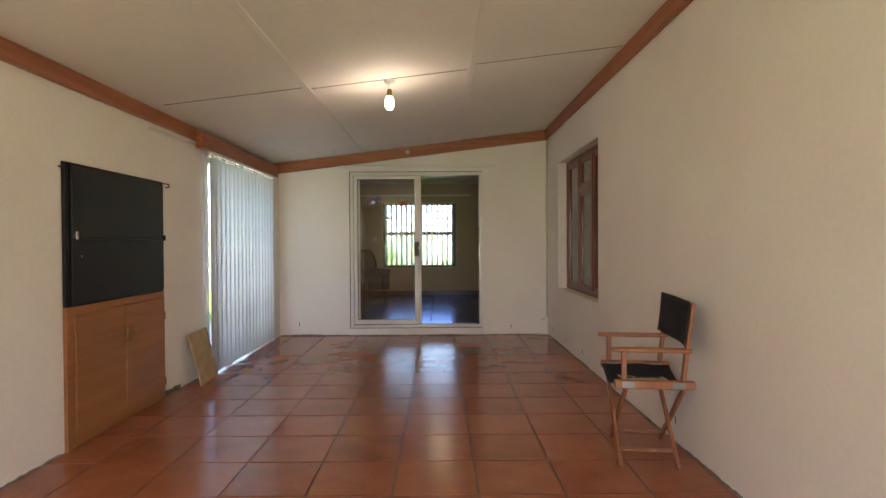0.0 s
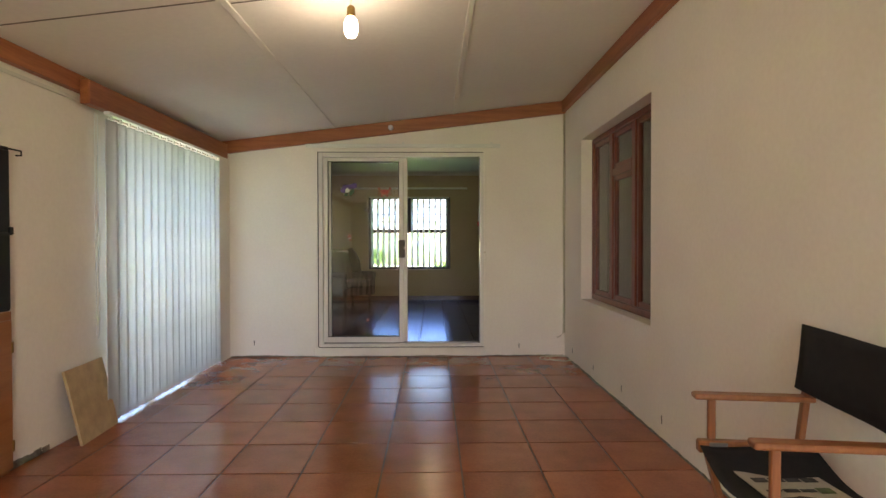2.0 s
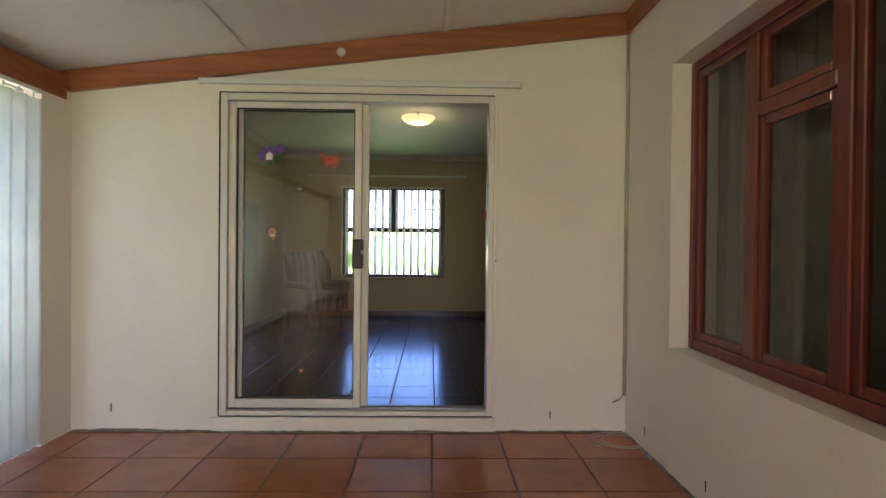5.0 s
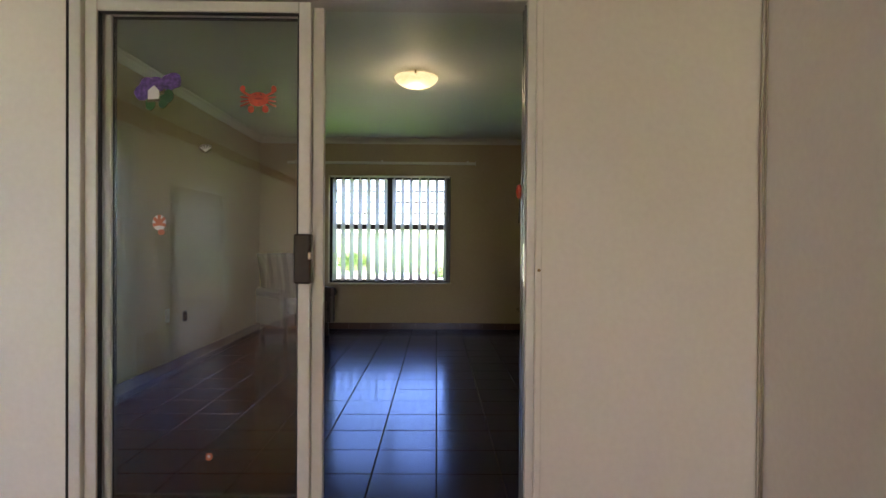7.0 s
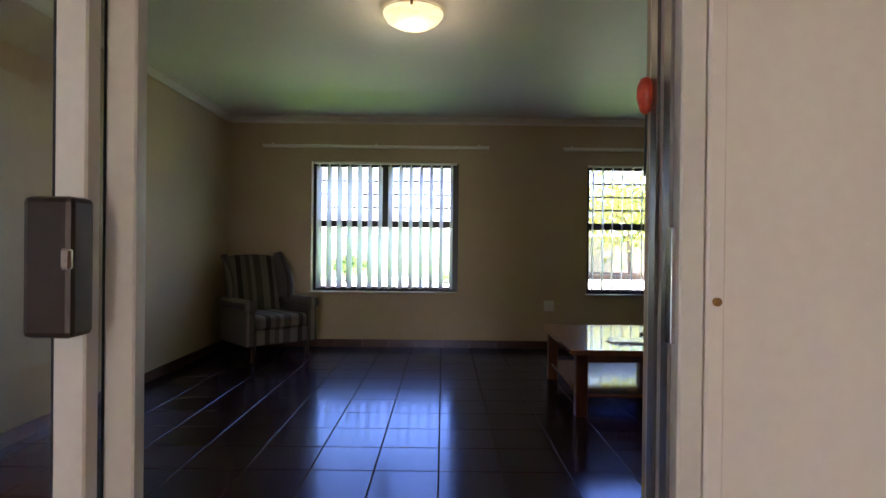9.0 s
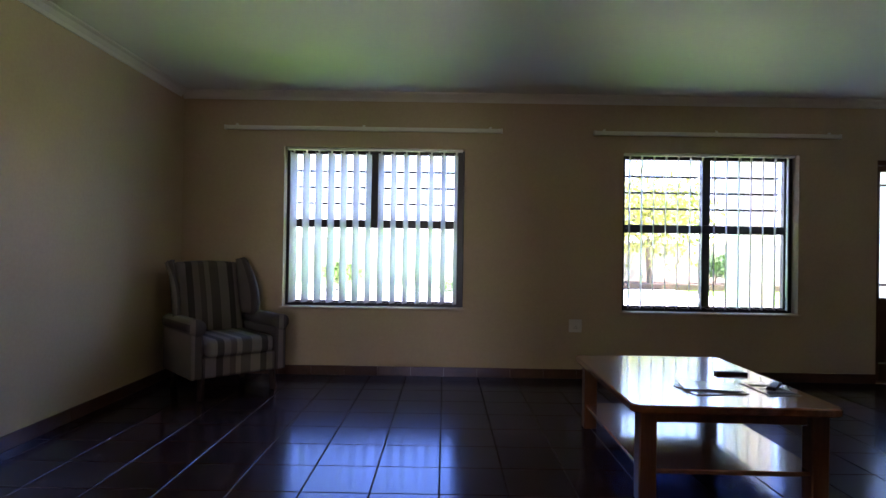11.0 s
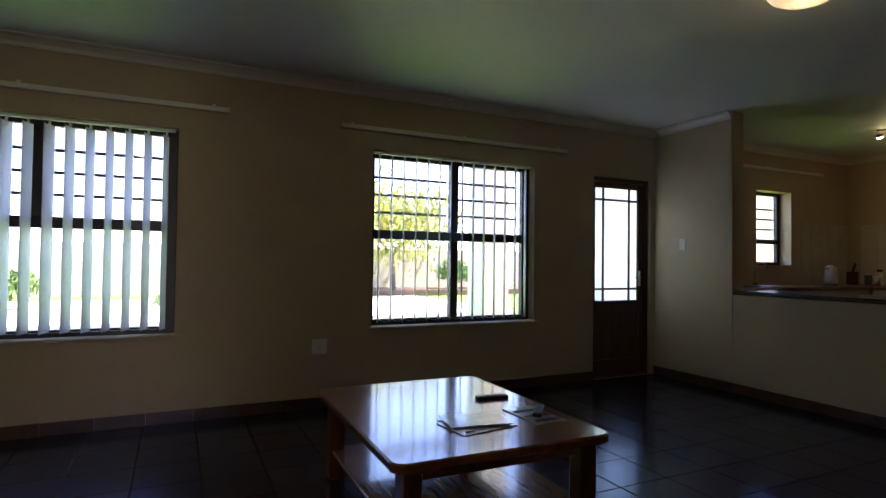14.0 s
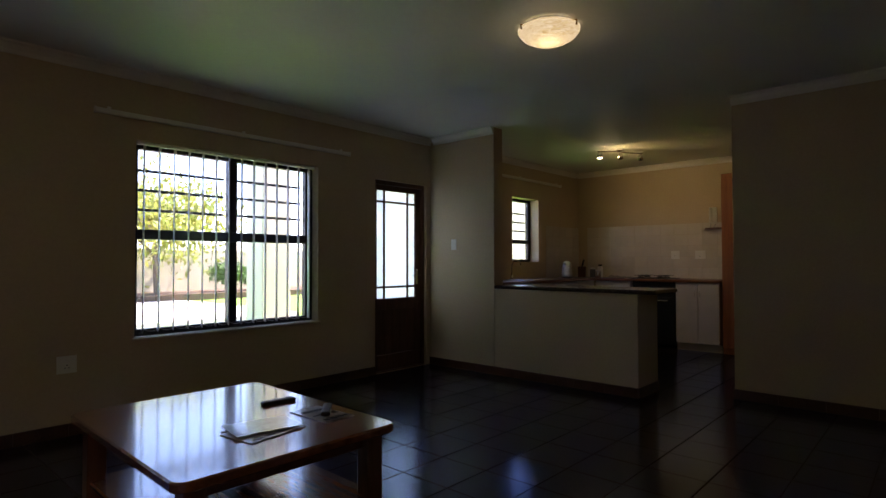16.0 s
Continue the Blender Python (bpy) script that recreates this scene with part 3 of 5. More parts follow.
structure(part("trim_threshold", box(-1.148, YA - 0.018, 0.0, 0.658, YA, 0.095, 0.006), PLASTER_A), "low white plastered step under the sliding door")
structure(part("trim_reveal", box(0.637, YA - 0.010, 0.094, 0.662, YA, 2.16, 0.003), PLASTER_A), "white plaster edge strip at the sliding door")


# stickers on the glass
def sticker(name, x, z, shapes, label, size=1.0):
    st = thing(name, pose(x, SY + 0.0325, z), label, "sticker")
    for k, (n, m, pts) in enumerate(shapes):
        bm = bmesh.new()
        y0, y1 = -0.0004 * (k + 1) - 0.0006, -0.0002
        a = [bm.verts.new((px * size, y0, pz * size)) for px, pz in pts]
        b = [bm.verts.new((px * size, y1, pz * size)) for px, pz in pts]
        bm.faces.new(a)
        bm.faces.new(b)
        for i in range(len(pts)):
            bm.faces.new((a[i], a[(i + 1) % len(pts)], b[(i + 1) % len(pts)], b[i]))
        bmesh.ops.recalc_face_normals(bm, faces=bm.faces)
        part(n, bm, m, st)
    return st


def blob(cx, cz, rx, rz, n=14, wob=0.0):
    return [(cx + rx * (1 + wob * math.sin(3 * k)) * math.cos(2 * math.pi * k / n), cz + rz * (1 + wob * math.cos(5 * k)) * math.sin(2 * math.pi * k / n)) for k in range(n)]


def limb(x0, z0, x1, z1, w):
    d = Vector((x1 - x0, z1 - z0)).normalized() * w / 2
    return [(x0 - d.y, z0 + d.x), (x0 + d.y, z0 - d.x), (x1 + d.y, z1 - d.x), (x1 - d.y, z1 + d.x)]


S_RED = mat("sticker_red", (0.55, 0.07, 0.03), 0.4, var=0.25, scale=30)
S_DARKRED = mat("sticker_dark_red", (0.28, 0.025, 0.015), 0.4, var=0.2)
S_VIOLET = mat("sticker_violet", (0.12, 0.06, 0.24), 0.4, var=0.35, scale=60)
S_GREEN = mat("sticker_green", (0.03, 0.10, 0.03), 0.4, var=0.3)
S_WHITE = mat("sticker_white", (0.62, 0.60, 0.56), 0.4, var=0.05)
S_ORANGE = mat("sticker_orange", (0.50, 0.16, 0.08), 0.4, var=0.15)
S_BROWN = mat("sticker_brown", (0.10, 0.08, 0.04), 0.4, var=0.3)
crab = [("shell", S_RED, blob(0, 0, 0.038, 0.026)), ("mouth", S_DARKRED, blob(0, 0.002, 0.016, 0.004, 8))]
for s in (-1, 1):
    crab += [("claw_arm", S_RED, limb(s * 0.03, 0.012, s * 0.055, 0.026, 0.009)), ("claw", S_RED, blob(s * 0.056, 0.036, 0.010, 0.013, 8)), ("claw", S_RED, blob(s * 0.026, -0.036, 0.012, 0.014, 8))]
    for k in range(3):
        crab.append(("leg", S_RED, limb(s * 0.034, 0.004 - 0.009 * k, s * 0.064, 0.008 - 0.017 * k, 0.005)))
    crab.append(("eye_spot", S_DARKRED, blob(s * 0.010, 0.017, 0.004, 0.005, 8)))
sticker("crab_sticker", -0.409, 1.737, crab, "red crab sticker on the door glass", 1.05)
flower = [("petal", S_VIOLET, blob(x, z, 0.028, 0.032, 10, 0.12)) for x, z in ((-0.05, 0.0), (-0.03, 0.028), (0.0, 0.030), (0.045, 0.038), (0.062, 0.045))]
flower += [("leaf", S_GREEN, blob(x, z, 0.018, 0.026, 8, 0.1)) for x, z in ((-0.02, -0.038), (0.025, -0.03), (0.045, -0.01))]
flower += [("house", S_WHITE, [(-0.028, -0.026), (0.012, -0.022), (0.012, 0.008), (-0.006, 0.026), (-0.028, 0.008)]), ("bars", S_BROWN, limb(-0.030, -0.030, 0.016, -0.026, 0.010))]
sticker("flower_sticker", -0.792, 1.757, flower, "violet flower and cottage sticker on the door glass", 1.05)
shell = [("rim", S_BROWN, blob(0, 0, 0.026, 0.018, 10))] + [("rib", S_WHITE, limb(0, -0.012, 0.022 * math.sin(a), 0.014 * math.cos(a), 0.003)) for a in (-1.2, -0.6, 0, 0.6, 1.2)]
sticker("shell_sticker", -0.606, 1.55, shell, "small shell sticker on the door glass")
fish = [("body", S_WHITE, blob(0, 0, 0.026, 0.030, 12))] + [("stripe", S_ORANGE, limb(0, -0.004, 0.026 * math.sin(a), 0.030 * math.cos(a), 0.012)) for a in (-1.9, -0.9, 0.0, 0.9, 1.9)] + [("tail", S_ORANGE, blob(0.008, -0.036, 0.014, 0.012, 6))]
sticker("shell_sticker", -0.779, 1.269, fish, "orange and white striped shell sticker on the door glass")
sticker("shell_sticker", -0.59, 0.385, [("body", S_ORANGE, blob(0, 0, 0.014, 0.016, 8, 0.2)), ("spot", S_WHITE, blob(0, 0, 0.006, 0.007, 6))], "tiny red shell sticker low on the door glass")
toy = thing("wall_hanging", pose(0.589, SY + 0.10, 1.41), "small red ornament hanging on a cord at the door", "ornament")
part("cord", tube([(0, 0, -0.13), (0.002, 0, -0.02)], 0.002, 5), PLASTIC_BLACK, toy)
part("ornament", lathe([(0.002, -0.036), (0.008, -0.03), (0.013, -0.012), (0.013, 0.006), (0.008, 0.018), (0.002, 0.021)], 14), S_RED, toy, smooth=True)

# casement window in the east wall of the sun room
cw = structure(new("window_3"), "red-brown wooden casement window with three lights", "window")
y0, y1, z0, z1, x = 4.372, 6.053, 0.670, 2.166, XR + 0.10


def cwp(name, ya, yb, za, zb, dx=0.0, t=0.06, b=0.006, parent=None):
    return part(name, box(x + dx, ya, za, x + dx + t, yb, zb, b), MERANTI, parent or cw)


cwp("frame_side", y0, y0 + 0.05, z0, z1)
cwp("frame_side", y1 - 0.05, y1, z0, z1)
cwp("frame_head", y0 + 0.051, y1 - 0.051, z1 - 0.05, z1)
cwp("frame_sill", y0 + 0.051, y1 - 0.051, z0, z0 + 0.055)
ym = (4.96, 5.49)
for yy in ym:
    cwp("mullion", yy - 0.035, yy + 0.035, z0 + 0.056, z1 - 0.051)
cwp("transom", ym[0] + 0.036, ym[1] - 0.036, 1.755, 1.815)


def sash(ya, yb, za, zb):
    s = part("sash", bmesh.new(), MERANTI, cw)
    w = 0.04
    for bx in ((ya, ya + w, za, zb), (yb - w, yb, za, zb), (ya + w + 0.001, yb - w - 0.001, zb - w, zb), (ya + w + 0.001, yb - w - 0.001, za, za + w)):
        part("sash_rail", box(x + 0.012, bx[0], bx[2], x + 0.05, bx[1], bx[3], 0.005), MERANTI, s)
    p = part("pane", box(x + 0.028, ya + w - 0.003, za + w - 0.003, x + 0.032, yb - w + 0.003, zb - w + 0.003), GLASS_TINT, s)
    p.visible_shadow = False


sash(y0 + 0.051, ym[0] - 0.036, z0 + 0.056, z1 - 0.051)
sash(ym[1] + 0.036, y1 - 0.051, z0 + 0.056, z1 - 0.051)
sash(ym[0] + 0.036, ym[1] - 0.036, z0 + 0.056, 1.754)
sash(ym[0] + 0.036, ym[1] - 0.036, 1.816, z1 - 0.051)


def curtain(ya, yb, xc, za, zb, folds, label):
    c = thing("curtain", pose(xc, (ya + yb) / 2, za), label, "curtain")
    L = yb - ya

    def f(u, v):
        return Vector((0.03 * math.sin(u * folds * 2 * math.pi) * (0.6 + 0.4 * (1 - v)) + 0.008 * math.sin(u * folds * 5.1), (u - 0.5) * L, v * (zb - za)))

    part("cloth", sheet(folds * 8, 6, f, 0.002), CURTAIN, c, smooth=True)
    part("rod", tube([(0, -L / 2 - 0.05, zb - za), (0, L / 2 + 0.05, zb - za)], 0.01), PLASTIC_WHITE, c)


curtain(4.95, 6.15, XR + 0.30, 0.002, 2.35, 11, "grey gathered curtain behind a casement window")
curtain(4.15, 4.75, XR + 0.30, 0.002, 2.35, 6, "grey gathered curtain drawn to one side")
structure(part("wall_bedroom", wall_with_openings(3.2, 6.69, 0, 2.6, XR + 2.4, XR + 2.6, [], "y"), PLASTER_B), "plain wall of the dark room beyond")
structure(part("wall_bedroom_side", box(XR + 0.251, 3.0, 0, XR + 2.6, 3.199, 2.6), PLASTER_B), "plain wall of the dark room beyond")
structure(part("ceiling_bedroom", box(XR + 0.251, 3.0, 2.61, XR + 2.6, 6.69, 2.7), CEILING_B), "plain ceiling of the dark room beyond")
structure(part("floor_bedroom", box(XR + 0.251, 3.2, -0.1, XR + 2.39, 6.69, 0.0), GROUT_A), "plain floor of the dark room beyond")

# front door
fd = structure(new("door_2"), "dark wooden front door with a glazed upper half", "front door")
DY = YB + 0.06
for n, bx in (("frame_jamb", (FD[0], FD[0] + 0.035, 0.0, 2.105)), ("frame_jamb", (FD[1] - 0.035, FD[1], 0.0, 2.105)), ("frame_head", (FD[0] + 0.036, FD[1] - 0.036, 2.06, 2.105))):
    part(n, box(bx[0], DY - 0.03, bx[2], bx[1], DY + 0.08, bx[3], 0.005), DOOR_WOOD, fd)
for bx in ((FD[0] + 0.0355, FD[0] + 0.06, 0.013, 2.059), (FD[1] - 0.06, FD[1] - 0.0355, 0.013, 2.059), (FD[0] + 0.061, FD[1] - 0.061, 2.03, 2.059), (FD[0] + 0.061, FD[1] - 0.061, 0.013, 0.04)):
    part("door_stop", box(bx[0], DY + 0.0435, bx[2], bx[1], DY + 0.062, bx[3], 0.002), DOOR_WOOD, fd)
part("threshold", box(FD[0], DY - 0.03, -0.004, FD[1], DY + 0.17, 0.012, 0.003), DOOR_WOOD, fd)
gx0, gx1, gz0, gz1 = 4.422, 5.012, 0.80, 2.0
leaf = part("leaf", bmesh.new(), DOOR_WOOD, fd)
for n, bx in (("stile", (FD[0] + 0.037, gx0, 0.01, 2.058)), ("stile", (gx1, FD[1] - 0.037, 0.01, 2.058)), ("top_rail", (gx0 + 0.001, gx1 - 0.001, gz1, 2.058)), ("lock_rail", (gx0 + 0.001, gx1 - 0.001, 0.68, gz0)), ("bottom_rail", (gx0 + 0.001, gx1 - 0.001, 0.01, 0.18))):
    part(n, box(bx[0], DY, bx[2], bx[1], DY + 0.042, bx[3], 0.004), DOOR_WOOD, leaf)
for k in range(5):
    a = gx0 + (gx1 - gx0) * k / 5
    part("panel_board", box(a + 0.001, DY + 0.012, 0.181, a + (gx1 - gx0) / 5 - 0.001, DY + 0.030, 0.679, 0.004), DOOR_WOOD, leaf)
for xx in (gx0 + 0.115, gx1 - 0.115):
    part("glazing_bar", box(xx - 0.010, DY + 0.004, gz0, xx + 0.010, DY + 0.038, gz1, 0.003), DOOR_WOOD, leaf)
for zz in (gz0 + 0.125, gz1 - 0.125):
    part("glazing_bar", box(gx0, DY + 0.006, zz - 0.010, gx1, DY + 0.036, zz + 0.010, 0.003), DOOR_WOOD, leaf)
xs3 = (gx0, gx0 + 0.104, gx0 + 0.126, gx1 - 0.126, gx1 - 0.104, gx1)
zs3 = (gz0, gz0 + 0.114, gz0 + 0.136, gz1 - 0.136, gz1 - 0.114, gz1)
for i in (0, 2, 4):
    for j in (0, 2, 4):
        p = part("pane", box(xs3[i], DY + 0.018, zs3[j], xs3[i + 1], DY + 0.022, zs3[j + 1]), FROST, leaf)
part("door_handle", tube([(5.035, DY, 1.05), (5.035, DY - 0.045, 1.05), (5.035, DY - 0.05, 1.05), (4.93, DY - 0.05, 1.05)], 0.008), CHROME, leaf, "chrome lever handle", smooth=True)
part("handle_plate", box(5.015, DY - 0.006, 0.95, 5.055, DY, 1.12, 0.003), CHROME, leaf)


def kitchen_window():
    w = structure(new("window_4"), "small dark aluminium kitchen window with bars", "window")
    x0, x1, z0, z1 = KW
    y = YB + 0.15
    for n, bx in (("frame_left", (x0, x0 + 0.035, z0, z1)), ("frame_right", (x1 - 0.06, x1, z0, z1)), ("frame_top", (x0 + 0.036, x1 - 0.061, z1 - 0.04, z1)), ("frame_bottom", (x0 + 0.036, x1 - 0.061, z0, z0 + 0.04)), ("transom", (x0 + 0.036, x1 - 0.061, z0 + 0.27, z0 + 0.33))):
        part(n, box(bx[0], y, bx[2], bx[1], y + 0.05, bx[3], 0.003), ALU_DARK, w)
    for k in range(3):
        zz = z0 + 0.33 + 0.13 * (k + 1)
        part("burglar_bar", box(x0 + 0.036, y + 0.055, zz - 0.012, x1 - 0.061, y + 0.07, zz + 0.012), IRON, w)
    for c, d in ((z0 + 0.041, z0 + 0.269), (z0 + 0.331, z1 - 0.041)):
        p = part("pane", box(x0 + 0.036, y + 0.022, c, x1 - 0.061, y + 0.026, d), GLASS, w)
        p.visible_shadow = False


kitchen_window()

# ---- sun room: things ----
# built-in cupboard with a black steel fireplace front above it
cb = thing("built_in_cupboard", pose(XL, 3.208, 0), "honey oak veneer cupboard built into the white wall", "cupboard")
part("carcass", box(0.001, -0.577, 0.0, 0.012, 0.577, 0.85, 0.002), OAK_VENEER, cb)
part("frame_stile", box(0.0125, -0.577, 0.0, 0.026, -0.505, 0.85, 0.002), OAK_VENEER, cb)
part("frame_rail", box(0.0125, -0.504, 0.805, 0.026, 0.577, 0.85, 0.002), OAK_VENEER, cb)
for k, (a, b) in enumerate(((-0.503, 0.035), (0.037, 0.575))):
    d = part("door", box(0.0125, a, 0.02, 0.030, b, 0.803, 0.003), OAK_VENEER, cb)
    ya = 0.005 if k == 0 else 0.067
    part("handle", tube([(0.03, ya, 0.55), (0.055, ya, 0.56), (0.062, ya + (0.018 if k else -0.018), 0.60), (0.055, ya, 0.64), (0.03, ya, 0.65)], 0.006), BRASS, d, "curved aged brass handle", smooth=True)
    for zz in (0.14, 0.66):
        yh = -0.500 if k == 0 else 0.572
        part("hinge", box(0.030, yh - 0.008, zz - 0.03, 0.036, yh + 0.008, zz + 0.03, 0.002), BRASS, d)
br = thing("fireplace_front", pose(XL, 3.208, 0.852), "black steel barbecue fireplace front above the cupboard", "fireplace")
part("back_plate", box(0.001, -0.577, 0.0, 0.02, 0.577, 0.86, 0.002), BLACK_STEEL, br)
for n, bx in (("lower_door", (-0.53, 0.565, 0.01, 0.405)), ("upper_door", (-0.53, 0.565, 0.412, 0.84))):
    part(n, box(0.021, bx[0], bx[2], 0.034, bx[1], bx[3], 0.004), BLACK_STEEL, br)
part("edge_rib", box(0.0345, -0.53, 0.397, 0.046, 0.565, 0.410, 0.002), BLACK_STEEL, br)
for yy in (-0.577, 0.577):
    s = -1 if yy < 0 else 1
    part("bracket", tube([(0.022, yy - s * 0.03, 0.845), (0.05, yy - s * 0.03, 0.845), (0.05, yy + s * 0.05, 0.845), (0.05, yy + s * 0.05, 0.822), (0.022, yy + s * 0.05, 0.822)], 0.005, 6), BLACK_STEEL, br)
part("catch", box(0.035, -0.515, 0.40, 0.05, -0.49, 0.45, 0.003), CHROME, br)
part("catch", box(0.035, 0.545, 0.40, 0.05, 0.57, 0.44, 0.003), BLACK_STEEL, br)
part("rivet", lathe([(0.006, 0), (0.006, 0.004), (0.002, 0.006)], 10, (0.034, -0.45, 0.30), "x"), CHROME, br)

bd = thing("wooden_board", pose(XL + 0.140, 4.365, 0.0, 0, -13, 4), "loose pale chipboard panel leaning on the wall", "board")
part("panel", box(-0.008, -0.215, 0.0, 0.008, 0.215, 0.455, 0.001), CHIPBOARD, bd)


def director_chair():
    c = thing("director_chair", pose(1.245, 2.585, 0, 0, 0, -8), "folding beech director's chair with black canvas", "chair")
    W = 0.25   # half width along y
    for s in (-1, 1):
        y = s * W
        part("seat_rail", box(-0.20, y - 0.018, 0.432, 0.215, y + 0.018, 0.478, 0.006), BEECH, c)
        part("arm_rest", box(-0.215, y - 0.028, 0.630, 0.20, y + 0.028, 0.652, 0.008, seg=2), BEECH, c)
        part("arm_post", bar((-0.15, y, 0.479), (-0.15, y, 0.629), 0.028, 0.020, 0.004), BEECH, c)
        part("back_post", bar((0.155, y, 0.479), (0.205, y, 0.895), 0.034, 0.022, 0.004), BEECH, c)
        for xx in (-0.13, 0.13):
            part("hinge_plate", box(xx - 0.032, y - 0.0205, 0.437, xx + 0.032, y + 0.0205, 0.473, 0.002), ALU_GREY, c)
    for xx, s in ((-0.165, 1), (0.135, 1)):
        part("leg", bar((xx, -s * W, 0.0), (xx, s * W, 0.432), 0.032, 0.020, 0.004, up=(1, 0, 0)), BEECH, c)
        part("leg", bar((xx + 0.024, s * W, 0.0), (xx + 0.024, -s * W, 0.432), 0.032, 0.020, 0.004, up=(1, 0, 0)), BEECH, c)
    for s in (-1, 1):
        part("stretcher", bar((-0.165, s * (W - 0.09), 0.07), (0.150, s * (W - 0.09), 0.07), 0.026, 0.016, 0.003), BEECH, c)

    def seat(u, v):
        return Vector((-0.195 + 0.40 * u, (v - 0.5) * 2 * (W - 0.019), 0.462 - 0.05 * math.sin(math.pi * v) - 0.004 * math.sin(9 * u)))

    def back(u, v):
        lean = 0.150 + 0.055 * (0.215 + 0.25 * v) / 0.459
        return Vector((lean + 0.030 * math.sin(math.pi * u) - 0.024 + 0.004 * math.sin(7 * u + 3 * v), (u - 0.5) * 2 * (W + 0.032), 0.672 + 0.235 * v - 0.010 * math.sin(math.pi * u)))

    part("seat", sheet(8, 12, seat, 0.003), CANVAS, c, "black sagging canvas seat", smooth=True)
    part("backrest", sheet(14, 6, back, 0.004), CANVAS, c, "black canvas back sling", smooth=True)
    return c


director_chair()


def newspaper(name, m, w, h, n, label, cover=PAPER, green=True, lift=0.004):
    p = thing(name, m, label, "newspaper" if cover is PAPER else "magazine")

    def f(u, v):
        return Vector(((u - 0.5) * w, (v - 0.5) * h, lift + 0.0015 * math.sin(3 * u + 2 * v)))

    part("page_block", sheet(8, 8, f, lift), cover, p)
    rnd = random.Random(n)
    for k in range(n):
        u, v = 0.08 + 0.84 * (k % 4) / 4, 0.06 + 0.88 * (k // 4) / max(1, n // 4)
        ww, hh = w * 0.18, h * rnd.uniform(0.03, 0.16)
        cx, cy = (u + 0.09 - 0.5) * w, (v + 0.05 - 0.5) * h
        z = lift + 0.0015 * math.sin(3 * (u + 0.09) + 2 * (v + 0.05)) + 0.003
        part("print_block", box(cx - ww / 2, cy - hh / 2, z - 0.001, cx + ww / 2, cy + hh / 2, z + 0.0004), PAPER_GREEN if green and k % 5 == 2 else PAPER_INK, p)
    return p


newspaper("newspaper", pose(1.265, 2.575, 0.416, 0, 0, 0), 0.26, 0.27, 12, "folded newspaper lying on the canvas seat")

# hanging bulb
lb = thing("pendant_bulb", pose(-0.31, 3.67, roof_z(-0.31)), "lit bare energy-saving bulb under the ceiling", "light bulb")
part("ceiling_rose", lathe([(0.045, 0.0), (0.045, -0.012), (0.03, -0.025), (0.012, -0.03)], 20), PLASTIC_WHITE, lb, smooth=True)
part("flex", tube([(0, 0, -0.028), (0, 0, -0.07)], 0.004, 6), PLASTIC_WHITE, lb)
part("holder", lathe([(0.012, -0.065), (0.02, -0.075), (0.022, -0.115), (0.018, -0.12)], 16), BRASS, lb, smooth=True)
part("bulb", lathe([(0.016, -0.118), (0.03, -0.135), (0.036, -0.165), (0.034, -0.20), (0.022, -0.222), (0.004, -0.228)], 20), glowing("bulb_glow", (1.0, 0.93, 0.72), 1.6), lb, smooth=True)

sen = thing("beam_sensor", pose(-0.336, YA - 0.048, 2.40), "small round white fitting on the beam", "sensor")
part("body", lathe([(0.028, 0.0), (0.028, -0.012), (0.018, -0.03), (0.006, -0.034)], 16, axis="y"), PLASTIC_WHITE, sen, smooth=True)

# weep slots low in the walls
for x, y, z, ax in ((-1.777, YA, 0.15, "y"), (1.013, YA, 0.108, "y"), (XR, 6.371, 0.118, "x"), (XR, 5.644, 0.111, "x"), (XR, 4.921, 0.118, "x"), (XR, 4.189, 0.122, "x"), (XR, 2.731, 0.138, "x")):
    wv = structure(part("wall_slot", box(-0.004, -0.002, -0.025, 0.004, 0.001, 0.025), SLOT), "narrow dark weep slot in the plaster")
    wv.matrix_basis = pose(x, y, z) if ax == "y" else pose(x, y, z, 0, 0, 90 + 180)
# worn plaster at the foot of the wall
for x0, y0, x1, y1, sd_ in ((XL, 3.6, XL, 4.1, 1), (XL, 6.37, XL, 6.38, 1)):
    rnd = random.Random(4)
    for k in range(14):
        yy = y0 + (y1 - y0) * k / 14 + rnd.uniform(-0.02, 0.02)
        h = rnd.uniform(0.012, 0.045)
        structure(part("chipped_plaster", box(XL - 0.001, yy - 0.03, 0.0, XL + 0.003, yy + 0.03, h, 0.001), DIRT), "chipped grey plaster at the foot of the wall") if y1 - y0 > 0.1 else None

# broken mortar joint where the plaster meets the floor tiles
def foot_joint(name, p, q, inward, seed):
    """A ragged dark strip along the foot of a wall from p to q."""
    rnd = random.Random(seed)
    p, q, w = Vector(p), Vector(q), Vector(inward)
    d = q - p
    n = int(d.length / 0.035)
    bm = bmesh.new()
    rows = []
    for k in range(n + 1):
        c = p + d * (k / n)
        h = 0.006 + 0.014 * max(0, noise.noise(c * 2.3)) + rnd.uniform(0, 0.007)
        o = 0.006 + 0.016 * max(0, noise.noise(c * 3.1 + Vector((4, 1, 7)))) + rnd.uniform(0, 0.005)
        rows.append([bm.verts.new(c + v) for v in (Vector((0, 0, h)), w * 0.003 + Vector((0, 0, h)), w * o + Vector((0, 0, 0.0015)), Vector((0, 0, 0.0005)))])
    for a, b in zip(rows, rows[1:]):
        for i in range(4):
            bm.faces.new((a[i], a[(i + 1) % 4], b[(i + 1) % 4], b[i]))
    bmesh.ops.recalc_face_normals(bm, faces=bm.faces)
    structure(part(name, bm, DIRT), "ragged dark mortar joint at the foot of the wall")


